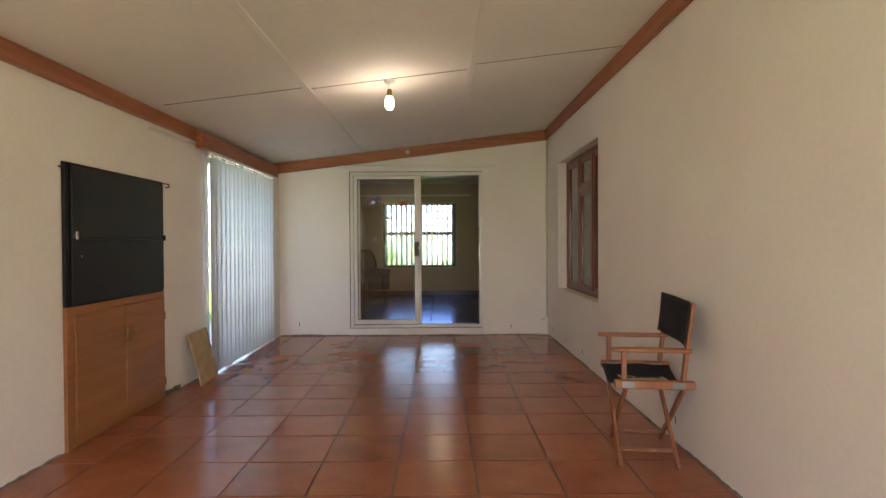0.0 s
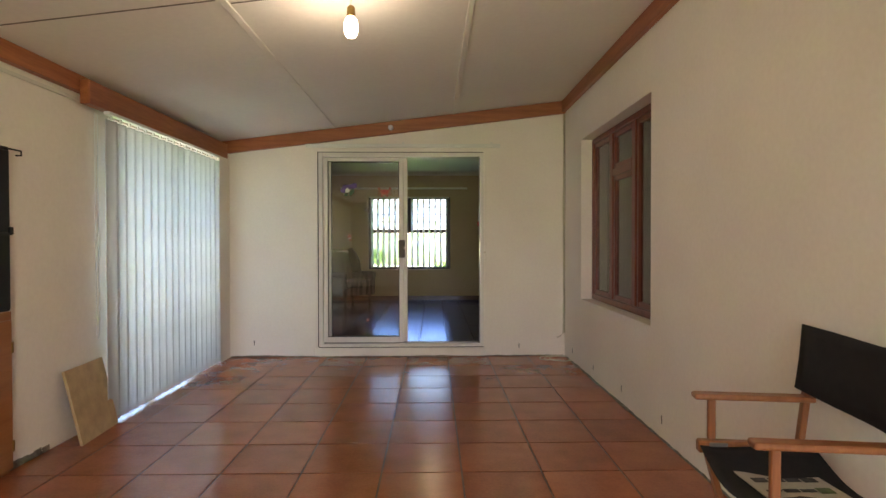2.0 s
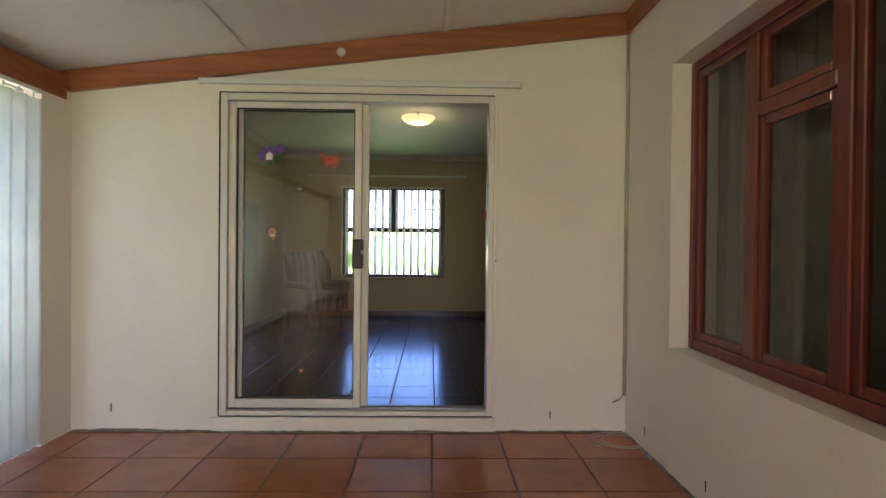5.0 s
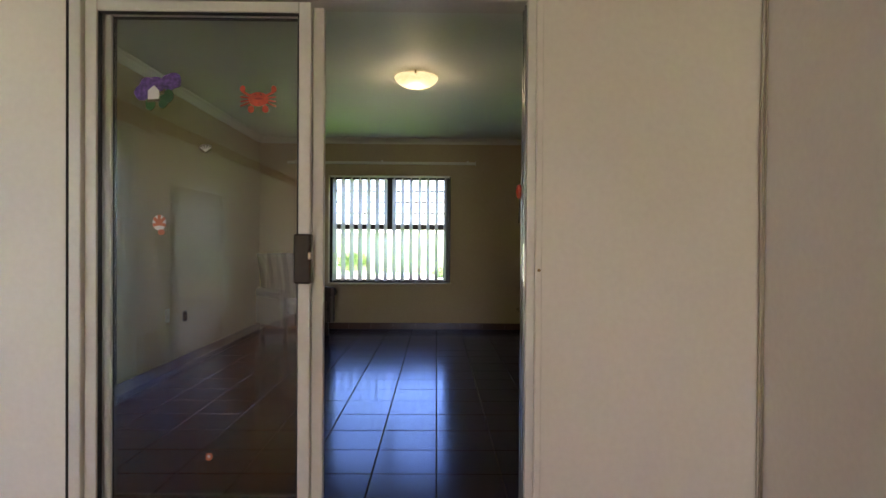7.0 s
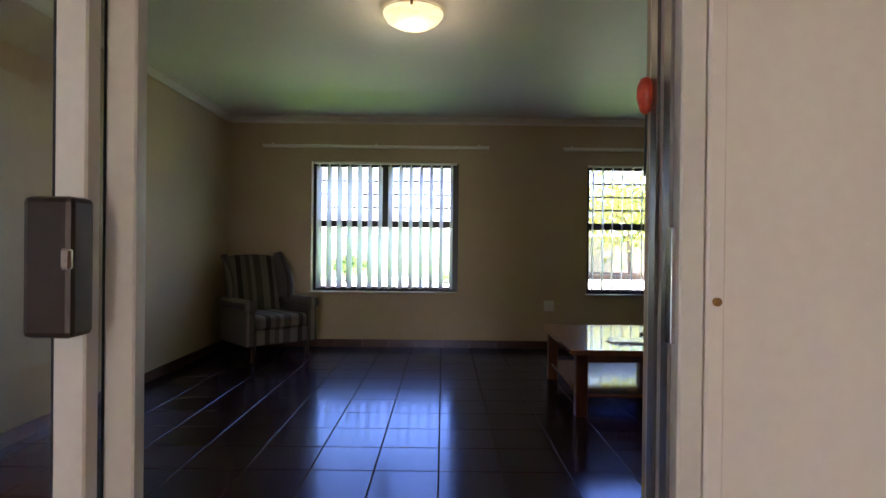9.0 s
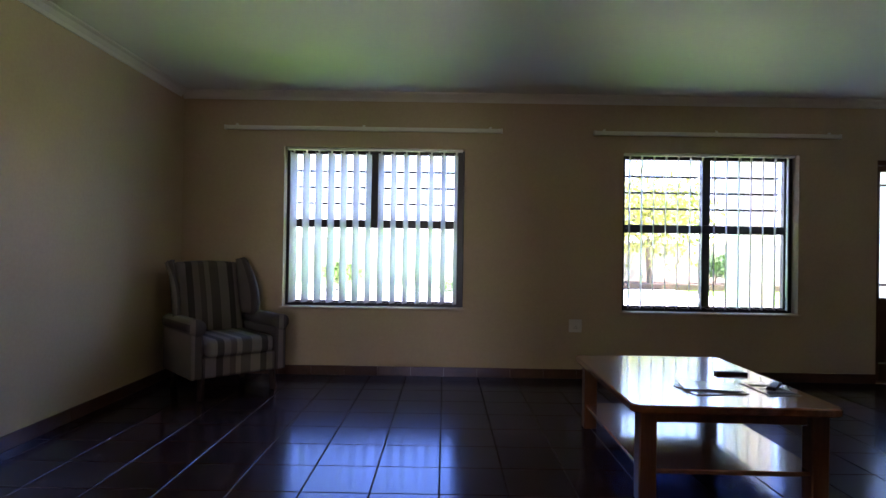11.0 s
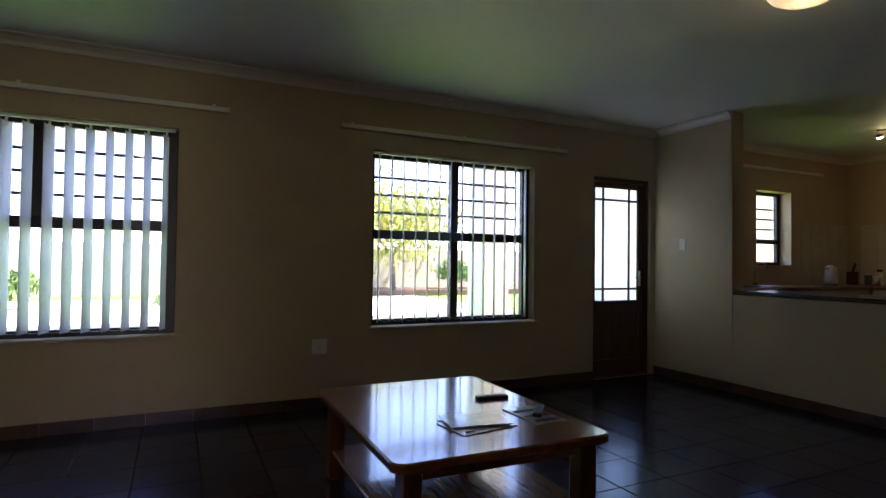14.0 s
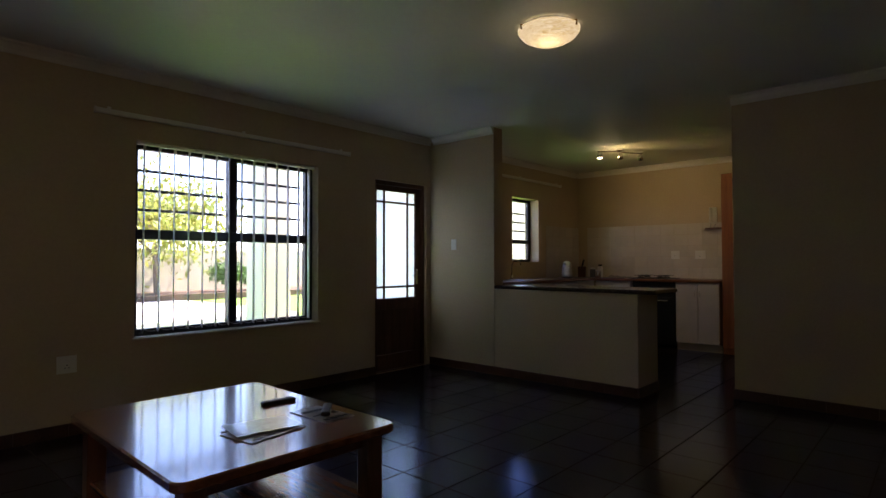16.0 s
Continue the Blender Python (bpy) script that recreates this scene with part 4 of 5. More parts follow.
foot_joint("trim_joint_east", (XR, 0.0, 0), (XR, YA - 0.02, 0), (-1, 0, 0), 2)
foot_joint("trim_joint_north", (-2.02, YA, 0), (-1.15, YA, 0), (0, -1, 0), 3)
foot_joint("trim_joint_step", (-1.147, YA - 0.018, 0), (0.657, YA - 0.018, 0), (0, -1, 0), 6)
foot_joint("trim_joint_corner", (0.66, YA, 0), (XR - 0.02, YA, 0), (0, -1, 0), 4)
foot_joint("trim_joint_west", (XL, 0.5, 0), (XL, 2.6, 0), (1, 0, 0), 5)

# cable down the corner with its loose coil
ca = thing("wall_cable", pose(1.482, YA - 0.012, 0), "thin cream cable running down the corner to a loose coil", "cable")
part("run", tube([(0, 0, 2.57), (0.004, 0, 2.2), (-0.002, 0, 1.6), (0.003, 0, 1.0), (0, 0, 0.5), (-0.001, 0, 0.25), (-0.03, -0.01, 0.215), (-0.07, -0.01, 0.20)], 0.0065), CABLE, ca, smooth=True)
part("run", tube([(0.012, 0, 2.57), (0.016, 0, 1.9), (0.012, 0, 1.1), (0.014, 0, 0.24)], 0.004), CABLE, ca, smooth=True)
part("coil", tube([(-0.06 + (0.10 + 0.004 * k) * math.cos(k * 0.5), -0.16 + (0.09 + 0.002 * k) * math.sin(k * 0.5), 0.006 + 0.004 * abs(math.sin(k))) for k in range(34)], 0.003, 6), CABLE, ca, smooth=True)
structure(part("trim_conduit", box(XL + 0.001, 3.6, 2.098, XL + 0.014, 4.38, 2.120, 0.002), ALU_WHITE), "white cable trunking under the beam")
# daylight chinks at the edge of the sliding door behind the blind
wd = structure(new("door_3"), "white aluminium sliding door behind the closed blind", "sliding door")
for n, bx in (("jamb", (4.7155, 4.745, 0.0, 2.07)), ("jamb", (6.365, 6.41, 0.0, 2.07)), ("meeting_stile", (5.45, 5.51, 0.0, 2.07)), ("head", (4.746, 6.364, 2.02, 2.07)), ("track", (4.746, 6.364, 0.0, 0.04))):
    part(n, box(XL - 0.14, bx[0], bx[2], XL - 0.08, bx[1], bx[3], 0.003), ALU_WHITE, wd)
for a, b in ((4.746, 5.449), (5.511, 6.364)):
    p = part("pane", box(XL - 0.112, a, 0.041, XL - 0.108, b, 2.019), GLASS, wd)
    p.visible_shadow = False
# blocks added to break the strip of daylight into dashes
for k in range(5):
    part("chink_block", box(XL - 0.06, 4.7155, 0.22 + 0.43 * k, XL - 0.02, 4.745, 0.34 + 0.43 * k, 0.003), ALU_GREY, wd)
part("pull_chain", tube([(-2.10, 4.50, 2.05), (-2.10, 4.50, 0.62), (-2.10, 4.515, 0.58), (-2.10, 4.53, 0.62), (-2.10, 4.53, 2.05)], 0.0035, 6), PLASTIC_WHITE, wd, "white bead chain of the blind")

# ---- living room: things ----
def coffee_table():
    x0, x1, y0, y1, zt = 1.178, 2.162, 9.735, 11.02, 0.475
    t = thing("coffee_table", pose((x0 + x1) / 2, (y0 + y1) / 2, 0, 0, 0, -1), "glossy varnished pine coffee table with a lower shelf", "coffee table")
    hx, hy = (x1 - x0) / 2, (y1 - y0) / 2
    bm = bmesh.new()
    r, n = 0.05, 6
    ring = []
    for cx, cy, a0 in ((hx - r, hy - r, 0), (-hx + r, hy - r, 90), (-hx + r, -hy + r, 180), (hx - r, -hy + r, 270)):
        for k in range(n + 1):
            a = radians(a0 + 90 * k / n)
            ring.append((cx + r * math.cos(a), cy + r * math.sin(a)))
    prof = [(-0.006, zt - 0.040), (0, zt - 0.034), (0, zt - 0.007), (-0.007, zt)]
    rings = [[bm.verts.new((px * (1 + d / hx), py * (1 + d / hy), z)) for px, py in ring] for d, z in prof]
    for a, b in zip(rings, rings[1:]):
        for k in range(len(ring)):
            bm.faces.new((a[k], a[(k + 1) % len(ring)], b[(k + 1) % len(ring)], b[k]))
    bm.faces.new(rings[0])
    bm.faces.new(rings[-1])
    bmesh.ops.recalc_face_normals(bm, faces=bm.faces)
    part("tabletop", bm, TABLE_WOOD_TOP, t)
    for sx in (-1, 1):
        for sy in (-1, 1):
            cx, cy = sx * (hx - 0.09), sy * (hy - 0.09)
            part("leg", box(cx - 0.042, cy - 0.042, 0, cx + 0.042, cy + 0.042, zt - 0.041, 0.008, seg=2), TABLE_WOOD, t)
    part("shelf", box(-hx + 0.06, -hy + 0.06, 0.135, hx - 0.06, hy - 0.06, 0.160, 0.006), TABLE_WOOD_TOP, t)
    for s in (-1, 1):
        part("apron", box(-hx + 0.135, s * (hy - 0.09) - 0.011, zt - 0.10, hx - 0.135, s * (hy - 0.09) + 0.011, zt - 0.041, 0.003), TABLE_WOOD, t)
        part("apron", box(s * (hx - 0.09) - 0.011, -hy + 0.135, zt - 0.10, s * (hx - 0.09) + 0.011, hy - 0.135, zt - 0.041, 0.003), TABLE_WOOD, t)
    return zt


ZT = coffee_table()


def remote(m, label):
    r = thing("remote_control", m, label, "remote control")
    part("body", box(-0.09, -0.022, 0, 0.09, 0.022, 0.018, 0.006, seg=2), PLASTIC_BLACK, r)
    for i in range(6):
        for j in range(3):
            part("button", box(-0.07 + i * 0.024, -0.014 + j * 0.011, 0.018, -0.058 + i * 0.024, -0.007 + j * 0.011, 0.0205, 0.001), PLASTIC_GREY, r)


remote(pose(1.98, 10.45, ZT, 0, 0, -6), "black remote control lying on the table")
newspaper("magazine", pose(1.675, 10.065, ZT, 0, 0, 9), 0.29, 0.21, 4, "glossy magazine lying at an angle on the table", GLOSSY_COVER, False)
newspaper("magazine", pose(1.69, 10.11, ZT + 0.009, 0, 0, -9), 0.29, 0.205, 0, "glossy silver magazine on top of another", GLOSSY_COVER, False)
newspaper("magazine", pose(2.0, 10.10, ZT, 0, 0, 2), 0.165, 0.285, 12, "printed black and white booklet on the table", GLOSSY_COVER, False)
remote(pose(2.03, 10.10, ZT + 0.009, 0, 0, 50), "dark remote control lying on a booklet")


def wing_chair():
    c = thing("wing_armchair", pose(-1.58, 11.86, 0, 0, 0, 44), "striped fabric wing-back armchair in the corner", "armchair")
    st = stripes("striped_upholstery", [(0.0, (0.085, 0.078, 0.07)), (0.22, (0.19, 0.17, 0.145)), (0.45, (0.045, 0.04, 0.037)), (0.6, (0.16, 0.14, 0.12)), (0.75, (0.09, 0.077, 0.072)), (0.88, (0.2, 0.18, 0.155))], 0.36, 0)
    # front is -y
    part("seat_base", box(-0.30, -0.36, 0.17, 0.30, 0.30, 0.33, 0.02, seg=2), st, c)
    b = box(-0.275, -0.385, 0.325, 0.275, 0.22, 0.465, 0.045, seg=4)
    part("seat_cushion", b, st, c, smooth=True)

    def back(u, v):
        w = 0.30 - 0.015 * v
        top = 0.02 * math.sin(math.pi * u)
        return Vector(((u - 0.5) * 2 * w, 0.20 + 0.16 * v - 0.03 * math.sin(math.pi * u) * math.sin(math.pi * v), 0.33 + (0.72 + top) * v))

    bm = sheet(12, 10, back, -0.10)
    bmesh.ops.bevel(bm, geom=[e for e in bm.edges if e.is_manifold and e.calc_face_angle(0) > 1.0], offset=0.02, segments=2, affect="EDGES")
    part("backrest", bm, st, c, smooth=True)
    for s in (-1, 1):
        def arm(u, v):
            a = math.pi * (1.5 * v - 0.25)
            return Vector((s * (0.345 + 0.065 * math.cos(a)), -0.37 + 0.62 * u, 0.565 + 0.065 * math.sin(a)))
        bm = sheet(6, 12, arm, 0.02)
        part("arm_roll", bm, st, c, smooth=True)
        part("arm_front", lathe([(0.064, -0.372), (0.064, -0.352), (0.03, -0.352)], 20, (s * 0.345, 0, 0.565), "y"), st, c, smooth=True)
        part("arm_panel", box(s * 0.345 - 0.045, -0.365, 0.17, s * 0.345 + 0.045, 0.28, 0.56, 0.015, seg=2), st, c)

        def wing(u, v):
            d = 0.22 * math.sin(math.pi * (0.25 + 0.65 * v)) * u
            return Vector((s * (0.285 + 0.05 * u), 0.20 + 0.15 * v - d, 0.60 + 0.47 * v))
        bm = sheet(6, 10, wing, 0.055 * s)
        part("wing", bm, st, c, smooth=True)
        for yy in (-0.31, 0.25):
            part("leg", bar((s * 0.29, yy, 0.17), (s * 0.30, yy + (0.03 if yy > 0 else -0.01), 0.0), 0.045, 0.045, 0.006), HANDLE_BROWN, c)


wing_chair()


def wall_plate(name, m, w, h, label, category, toggles=1, sockets=0):
    p = thing(name, m, label, category)
    part("plate", box(-w / 2, -0.010, -h / 2, w / 2, 0, h / 2, 0.003), PLASTIC_WHITE, p)
    for k in range(toggles):
        xx = (k - (toggles - 1) / 2) * 0.025
        part("rocker", box(xx - 0.008, -0.014, 0.0, xx + 0.008, -0.010, 0.03, 0.001), PLASTIC_WHITE, p)
    if sockets:
        for dx, dz in ((0, -0.004), (-0.011, -0.022), (0.011, -0.022)):
            part("socket_hole", lathe([(0.004, -0.0108), (0.004, -0.0100)], 8, (dx, 0, dz), "y"), SLOT, p)


wall_plate("wall_socket", pose(1.522, YB, 0.497), 0.12, 0.12, "white electrical wall socket with switch", "socket", 1, 1)
wall_plate("wall_socket", pose(XBL, 9.75, 0.52, 0, 0, 90), 0.07, 0.12, "white electrical wall socket", "socket", 1, 1)
wall_plate("light_switch", pose(XS, 12.03, 1.402, 0, 0, -90), 0.075, 0.12, "white light switch plate beside the front door", "switch", 2)
hole = thing("junction_box", pose(XBL, 10.11, 0.47, 0, 0, 90), "empty dark recessed socket box without its cover", "socket box")
part("rim", box(-0.05, -0.004, -0.055, 0.05, 0.0, 0.055, 0.002), ALU_GREY, hole)
part("recess", box(-0.042, -0.006, -0.047, 0.042, -0.0045, 0.047), SLOT, hole)
part("wire", tube([(0.0, -0.006, 0.03), (0.01, -0.02, 0.045), (0.012, -0.014, 0.06)], 0.002, 5), CABLE, hole)
hk = thing("wall_hook", pose(XBL, 10.16, 2.28, 0, 0, 90), "small brass cup hook high on the wall", "hook")
part("hook", tube([(0, 0, 0), (0, -0.02, 0), (0, -0.03, -0.008), (0, -0.028, -0.02), (0, -0.018, -0.022)], 0.003, 6), BRASS, hk)

ALABASTER = glowing("alabaster_glow", (1.0, 0.88, 0.5), 0.125, (0.55, 0.5, 0.3))
an = ALABASTER.node_tree.nodes
nz = an.new("ShaderNodeTexNoise")
nz.inputs["Scale"].default_value, nz.inputs["Detail"].default_value, nz.inputs["Distortion"].default_value = 9, 3, 2.5
rp = an.new("ShaderNodeValToRGB")
rp.color_ramp.elements[0].position, rp.color_ramp.elements[1].position = 0.35, 0.62
rp.color_ramp.elements[0].color, rp.color_ramp.elements[1].color = (0.62, 0.44, 0.13, 1), (1.0, 0.93, 0.55, 1)
ALABASTER.node_tree.links.new(nz.outputs["Fac"], rp.inputs["Fac"])
ALABASTER.node_tree.links.new(rp.outputs["Color"], an["Principled BSDF"].inputs["Emission Color"])


def dome_light(x, y, z, label):
    d = thing("ceiling_light", pose(x, y, z), label, "ceiling light")
    part("base_plate", lathe([(0.17, 0.0), (0.17, -0.012), (0.165, -0.016)], 36), PLASTIC_WHITE, d, smooth=True)
    part("dome", lathe([(0.190, -0.017), (0.188, -0.032), (0.165, -0.062), (0.12, -0.088), (0.06, -0.102), (0.004, -0.106)], 40), ALABASTER, d, smooth=True)
    for k in range(3):
        a = radians(120 * k + 30)
        part("clip", box(0.185 * math.cos(a) - 0.008, 0.185 * math.sin(a) - 0.008, -0.036, 0.185 * math.cos(a) + 0.008, 0.185 * math.sin(a) + 0.008, -0.006, 0.002), BRASS, d)


dome_light(0.08, 9.48, ZB, "lit alabaster glass dome on the ceiling")
dome_light(3.37, 9.66, ZB, "lit alabaster glass dome on the ceiling")

# ---- kitchen ----
structure(part("wall_counter", box(XS, 9.885, 0.0, 5.65, 11.458, 0.915, 0.005), PLASTER_B), "low cream plastered counter wall")
skirting(XS, 9.885, XS, 11.46, (-1, 0))
skirting(XS, 9.885, 5.65, 9.885, (0, -1))
ct = thing("breakfast_counter_top", pose(5.45, 10.63, 0.916), "dark speckled bar top on the low wall", "worktop")
part("slab", box(-0.26, -0.90, 0, 0.30, 0.828, 0.038, 0.012, seg=3), WORKTOP, ct)


def base_unit(x0, x1, y0, y1, front, label):
    """A kitchen base cabinet with its doors towards front ('x' or 'y', low side)."""
    u = thing("base_cabinet", pose((x0 + x1) / 2, (y0 + y1) / 2, 0), label, "cabinet", "kitchen base cabinets")
    hx, hy = (x1 - x0) / 2, (y1 - y0) / 2
    part("plinth", box(-hx + 0.05, -hy + (0.05 if front == "y" else 0), 0, hx, hy, 0.10), KITCHEN_WHITE, u)
    part("carcass", box(-hx + 0.02, -hy + 0.02, 0.101, hx, hy, 0.918), KITCHEN_WHITE, u)
    for s in (-1, 1):
        if front == "x":
            a, b = (-hy + 0.022, -0.002) if s < 0 else (0.002, hy - 0.003)
            d = part("door", box(-hx, a, 0.105, -hx + 0.018, b, 0.912, 0.003), KITCHEN_WHITE, u)
            part("handle", tube([(-hx, -s * -0.03, 0.72), (-hx - 0.025, s * 0.03, 0.73), (-hx - 0.025, s * 0.03, 0.80), (-hx, s * 0.03, 0.81)], 0.004, 6), CHROME, d)
        else:
            a, b = (-hx + 0.022, -0.002) if s < 0 else (0.002, hx - 0.003)
            d = part("door", box(a, -hy, 0.105, b, -hy + 0.018, 0.912, 0.003), KITCHEN_WHITE, u)
            part("handle", tube([(s * 0.03, -hy, 0.72), (s * 0.03, -hy - 0.025, 0.73), (s * 0.03, -hy - 0.025, 0.80), (s * 0.03, -hy, 0.81)], 0.004, 6), CHROME, d)


base_unit(8.21, XK, 10.04, 10.62, "x", "white kitchen base cabinet below the worktop")
base_unit(8.21, XK, 11.24, 11.80, "x", "white kitchen base cabinet below the worktop")
base_unit(6.2, 7.0, 11.82, YB, "y", "white kitchen base cabinet below the sink")
base_unit(7.01, 8.19, 11.82, YB, "y", "white kitchen base cabinet below the window")
ov = thing("oven", pose(8.51, 10.93, 0), "black built-under oven with a glass door", "oven")
part("body", box(-0.29, -0.30, 0.05, 0.28, 0.30, 0.918, 0.004), PLASTIC_BLACK, ov)
part("glass_door", box(-0.312, -0.295, 0.12, -0.292, 0.295, 0.70, 0.004), BLACK_STEEL, ov)
part("door_handle", tube([(-0.312, -0.22, 0.66), (-0.345, -0.22, 0.66), (-0.345, 0.22, 0.66), (-0.312, 0.22, 0.66)], 0.008), CHROME, ov)
for k in range(4):
    part("knob", lathe([(0.018, -0.318), (0.018, -0.292)], 12, (0, -0.2 + 0.12 * k, 0.79), "x"), CHROME, ov)
wt = thing("kitchen_worktop", pose(XK, 11.2, 0.919), "brown laminate kitchen worktop along the wall", "worktop")
part("slab", box(-0.62, -1.16, 0, 0, 1.208, 0.038, 0.008, seg=2), TABLE_WOOD, wt)
part("return_slab", box(-3.2, 0.59, 0, -0.621, 1.208, 0.038, 0.008, seg=2), TABLE_WOOD, wt)
ZW = 0.957
sk = thing("kitchen_sink", pose(6.75, 12.08, ZW), "stainless steel drop-in sink under the window", "sink")
part("rim", box(-0.42, -0.22, 0.0, 0.42, 0.22, 0.006, 0.003), CHROME, sk)
part("bowl", box(-0.38, -0.17, 0.0062, 0.0, 0.17, 0.0072), ALU_GREY, sk)
tp = thing("kitchen_tap", pose(6.78, 12.34, ZW), "chrome swan-neck kitchen tap", "tap")
part("base", lathe([(0.024, 0), (0.022, 0.04), (0.012, 0.06)], 14), CHROME, tp, smooth=True)
part("spout", tube([(0, 0, 0.05), (0, 0, 0.20), (0, -0.03, 0.26), (0, -0.09, 0.27), (0, -0.14, 0.24), (0, -0.15, 0.20)], 0.009), CHROME, tp, smooth=True)
part("lever", bar((0.02, 0, 0.05), (0.09, 0, 0.075), 0.012, 0.008), CHROME, tp)
hb = thing("gas_hob", pose(8.5, 11.03, ZW), "black gas hob with pan supports on the worktop", "hob")
part("plate", box(-0.25, -0.29, 0, 0.25, 0.29, 0.012, 0.004), BLACK_STEEL, hb)
for i in (-1, 1):
    for j in (-1, 1):
        part("burner", lathe([(0.045, 0.012), (0.045, 0.026), (0.02, 0.03)], 16, (i * 0.12, j * 0.14, 0)), IRON, hb)
        part("pan_support", box(i * 0.12 - 0.1, j * 0.14 - 0.005, 0.032, i * 0.12 + 0.1, j * 0.14 + 0.005, 0.042), IRON, hb)
        part("pan_support", box(i * 0.12 - 0.005, j * 0.14 - 0.1, 0.0425, i * 0.12 + 0.005, j * 0.14 + 0.1, 0.05), IRON, hb)
kt = thing("electric_kettle", pose(7.91, 12.12, ZW), "white plastic electric kettle on the worktop", "kettle")
part("base", lathe([(0.08, 0), (0.08, 0.018), (0.07, 0.022)], 24), PLASTIC_GREY, kt)
part("jug", lathe([(0.072, 0.022), (0.078, 0.06), (0.066, 0.18), (0.056, 0.235), (0.03, 0.25), (0.006, 0.256)], 28), PLASTIC_WHITE, kt, smooth=True)
part("handle", tube([(0.05, 0, 0.23), (0.115, 0, 0.225), (0.125, 0, 0.17), (0.115, 0, 0.09), (0.07, 0, 0.07)], 0.011), PLASTIC_WHITE, kt, smooth=True)
part("spout", bar((-0.05, 0, 0.19), (-0.095, 0, 0.232), 0.04, 0.02), PLASTIC_WHITE, kt)
kb = thing("knife_block", pose(8.42, 12.14, ZW, 0, 0, 20), "dark wooden block holding black kitchen knives", "knife block")
part("block", box(-0.05, -0.06, 0, 0.05, 0.06, 0.17, 0.006), DOOR_WOOD, kb)
for k in range(4):
    part("knife_handle", bar((-0.03 + 0.02 * k, 0.0, 0.17), (-0.03 + 0.02 * k, -0.03, 0.27 + 0.01 * (k % 2)), 0.014, 0.022), PLASTIC_BLACK, kb)
for x, y, h, r, m, lab in ((8.47, 11.98, 0.15, 0.045, PLASTIC_GREY, "dark storage jar with a pale lid"), (8.56, 11.90, 0.20, 0.04, PLASTIC_WHITE, "pale plastic bottle with a dark cap"), (8.40, 11.86, 0.12, 0.05, CHROME, "metal tin on the worktop")):
    j = thing("storage_jar", pose(x, y, ZW), lab, "jar")
    part("jar", lathe([(r * 0.95, 0), (r, 0.01), (r, h * 0.8), (r * 0.7, h * 0.86)], 20), m, j, smooth=True)
    part("lid", lathe([(r * 0.72, h * 0.86), (r * 0.75, h), (r * 0.6, h * 1.02)], 20), PLASTIC_BLACK if m is PLASTIC_WHITE else PLASTIC_WHITE, j, smooth=True)
dr = thing("dish_cloth", pose(8.55, 11.62, ZW), "crumpled pale cloth lying on the worktop", "cloth")
part("cloth", sheet(12, 12, lambda u, v: Vector(((u - 0.5) * 0.26, (v - 0.5) * 0.34, 0.004 + 0.05 * max(0, noise.noise(Vector((u * 4, v * 4, 3)))) + 0.018 * math.sin(u * 3.14) * math.sin(v * 3.14))), 0.003), CURTAIN, dr, smooth=True)
wall_plate("wall_socket", pose(XK - 0.009, 10.82, 1.30, 0, 0, -90), 0.12, 0.12, "white double socket on the tiled wall", "socket", 1, 1)
wall_plate("wall_socket", pose(XK - 0.009, 10.47, 1.30, 0, 0, -90), 0.14, 0.12, "white double socket on the tiled wall", "socket", 2, 1)
ph = thing("intercom_handset", pose(XK, 10.29, 1.86, 0, 0, -90), "white wall intercom handset above the counter", "intercom")
part("base", box(-0.05, -0.03, -0.11, 0.05, 0, 0.11, 0.006), PLASTIC_WHITE, ph)
part("handset", box(-0.045, -0.06, -0.10, -0.005, -0.031, 0.10, 0.012, seg=2), PLASTIC_WHITE, ph)
part("cord", tube([(-0.02, -0.04, -0.10), (-0.03, -0.04, -0.17), (0.0, -0.03, -0.2), (0.03, -0.02, -0.13)], 0.004, 6), PLASTIC_GREY, ph)
shelf = thing("wall_shelf", pose(XK, 10.27, 1.66), "small dark wall shelf under the intercom", "shelf")
part("board", box(-0.12, -0.10, 0, 0, 0.10, 0.018, 0.003), DOOR_WOOD, shelf)
td = thing("tall_cupboard", pose(8.50, 9.69, 0), "tall red-brown wooden kitchen cupboard", "cupboard")
part("carcass", box(-0.27, -0.33, 0.0, 0.30, 0.335, 2.35, 0.004), RED_WOOD, td)
part("door", box(-0.292, -0.328, 0.08, -0.272, 0.0, 2.34, 0.004), RED_WOOD, td)
part("door", box(-0.292, 0.003, 0.08, -0.272, 0.333, 2.34, 0.004), RED_WOOD, td)
cr = thing("spot_track", pose(7.25, 10.96, ZK, 0, 0, -32), "chrome ceiling track with three spotlights, one lit", "spotlight")
part("rose", lathe([(0.05, 0), (0.05, -0.02), (0.02, -0.026)], 20), CHROME, cr)
part("rail", tube([(-0.32, 0.015, -0.045), (-0.1, -0.02, -0.04), (0.1, 0.02, -0.04), (0.32, -0.015, -0.045)], 0.009), CHROME, cr, smooth=True)
SPOT_ON = glowing("spot_glow", (1.0, 0.9, 0.65), 3)
for k, xx in enumerate((-0.30, 0.0, 0.30)):
    s = part("spot_head", lathe([(0.02, -0.06), (0.03, -0.075), (0.036, -0.13), (0.030, -0.131)], 18, (xx, 0, 0)), CHROME, cr, smooth=True)
    part("lamp_face", lathe([(0.028, -0.1315), (0.02, -0.138), (0.002, -0.140)], 16, (xx, 0, 0)), SPOT_ON if k == 0 else PLASTIC_GREY, s)
spl = structure(new("splashback"), "cream glazed wall tiles above the worktop")
first = None
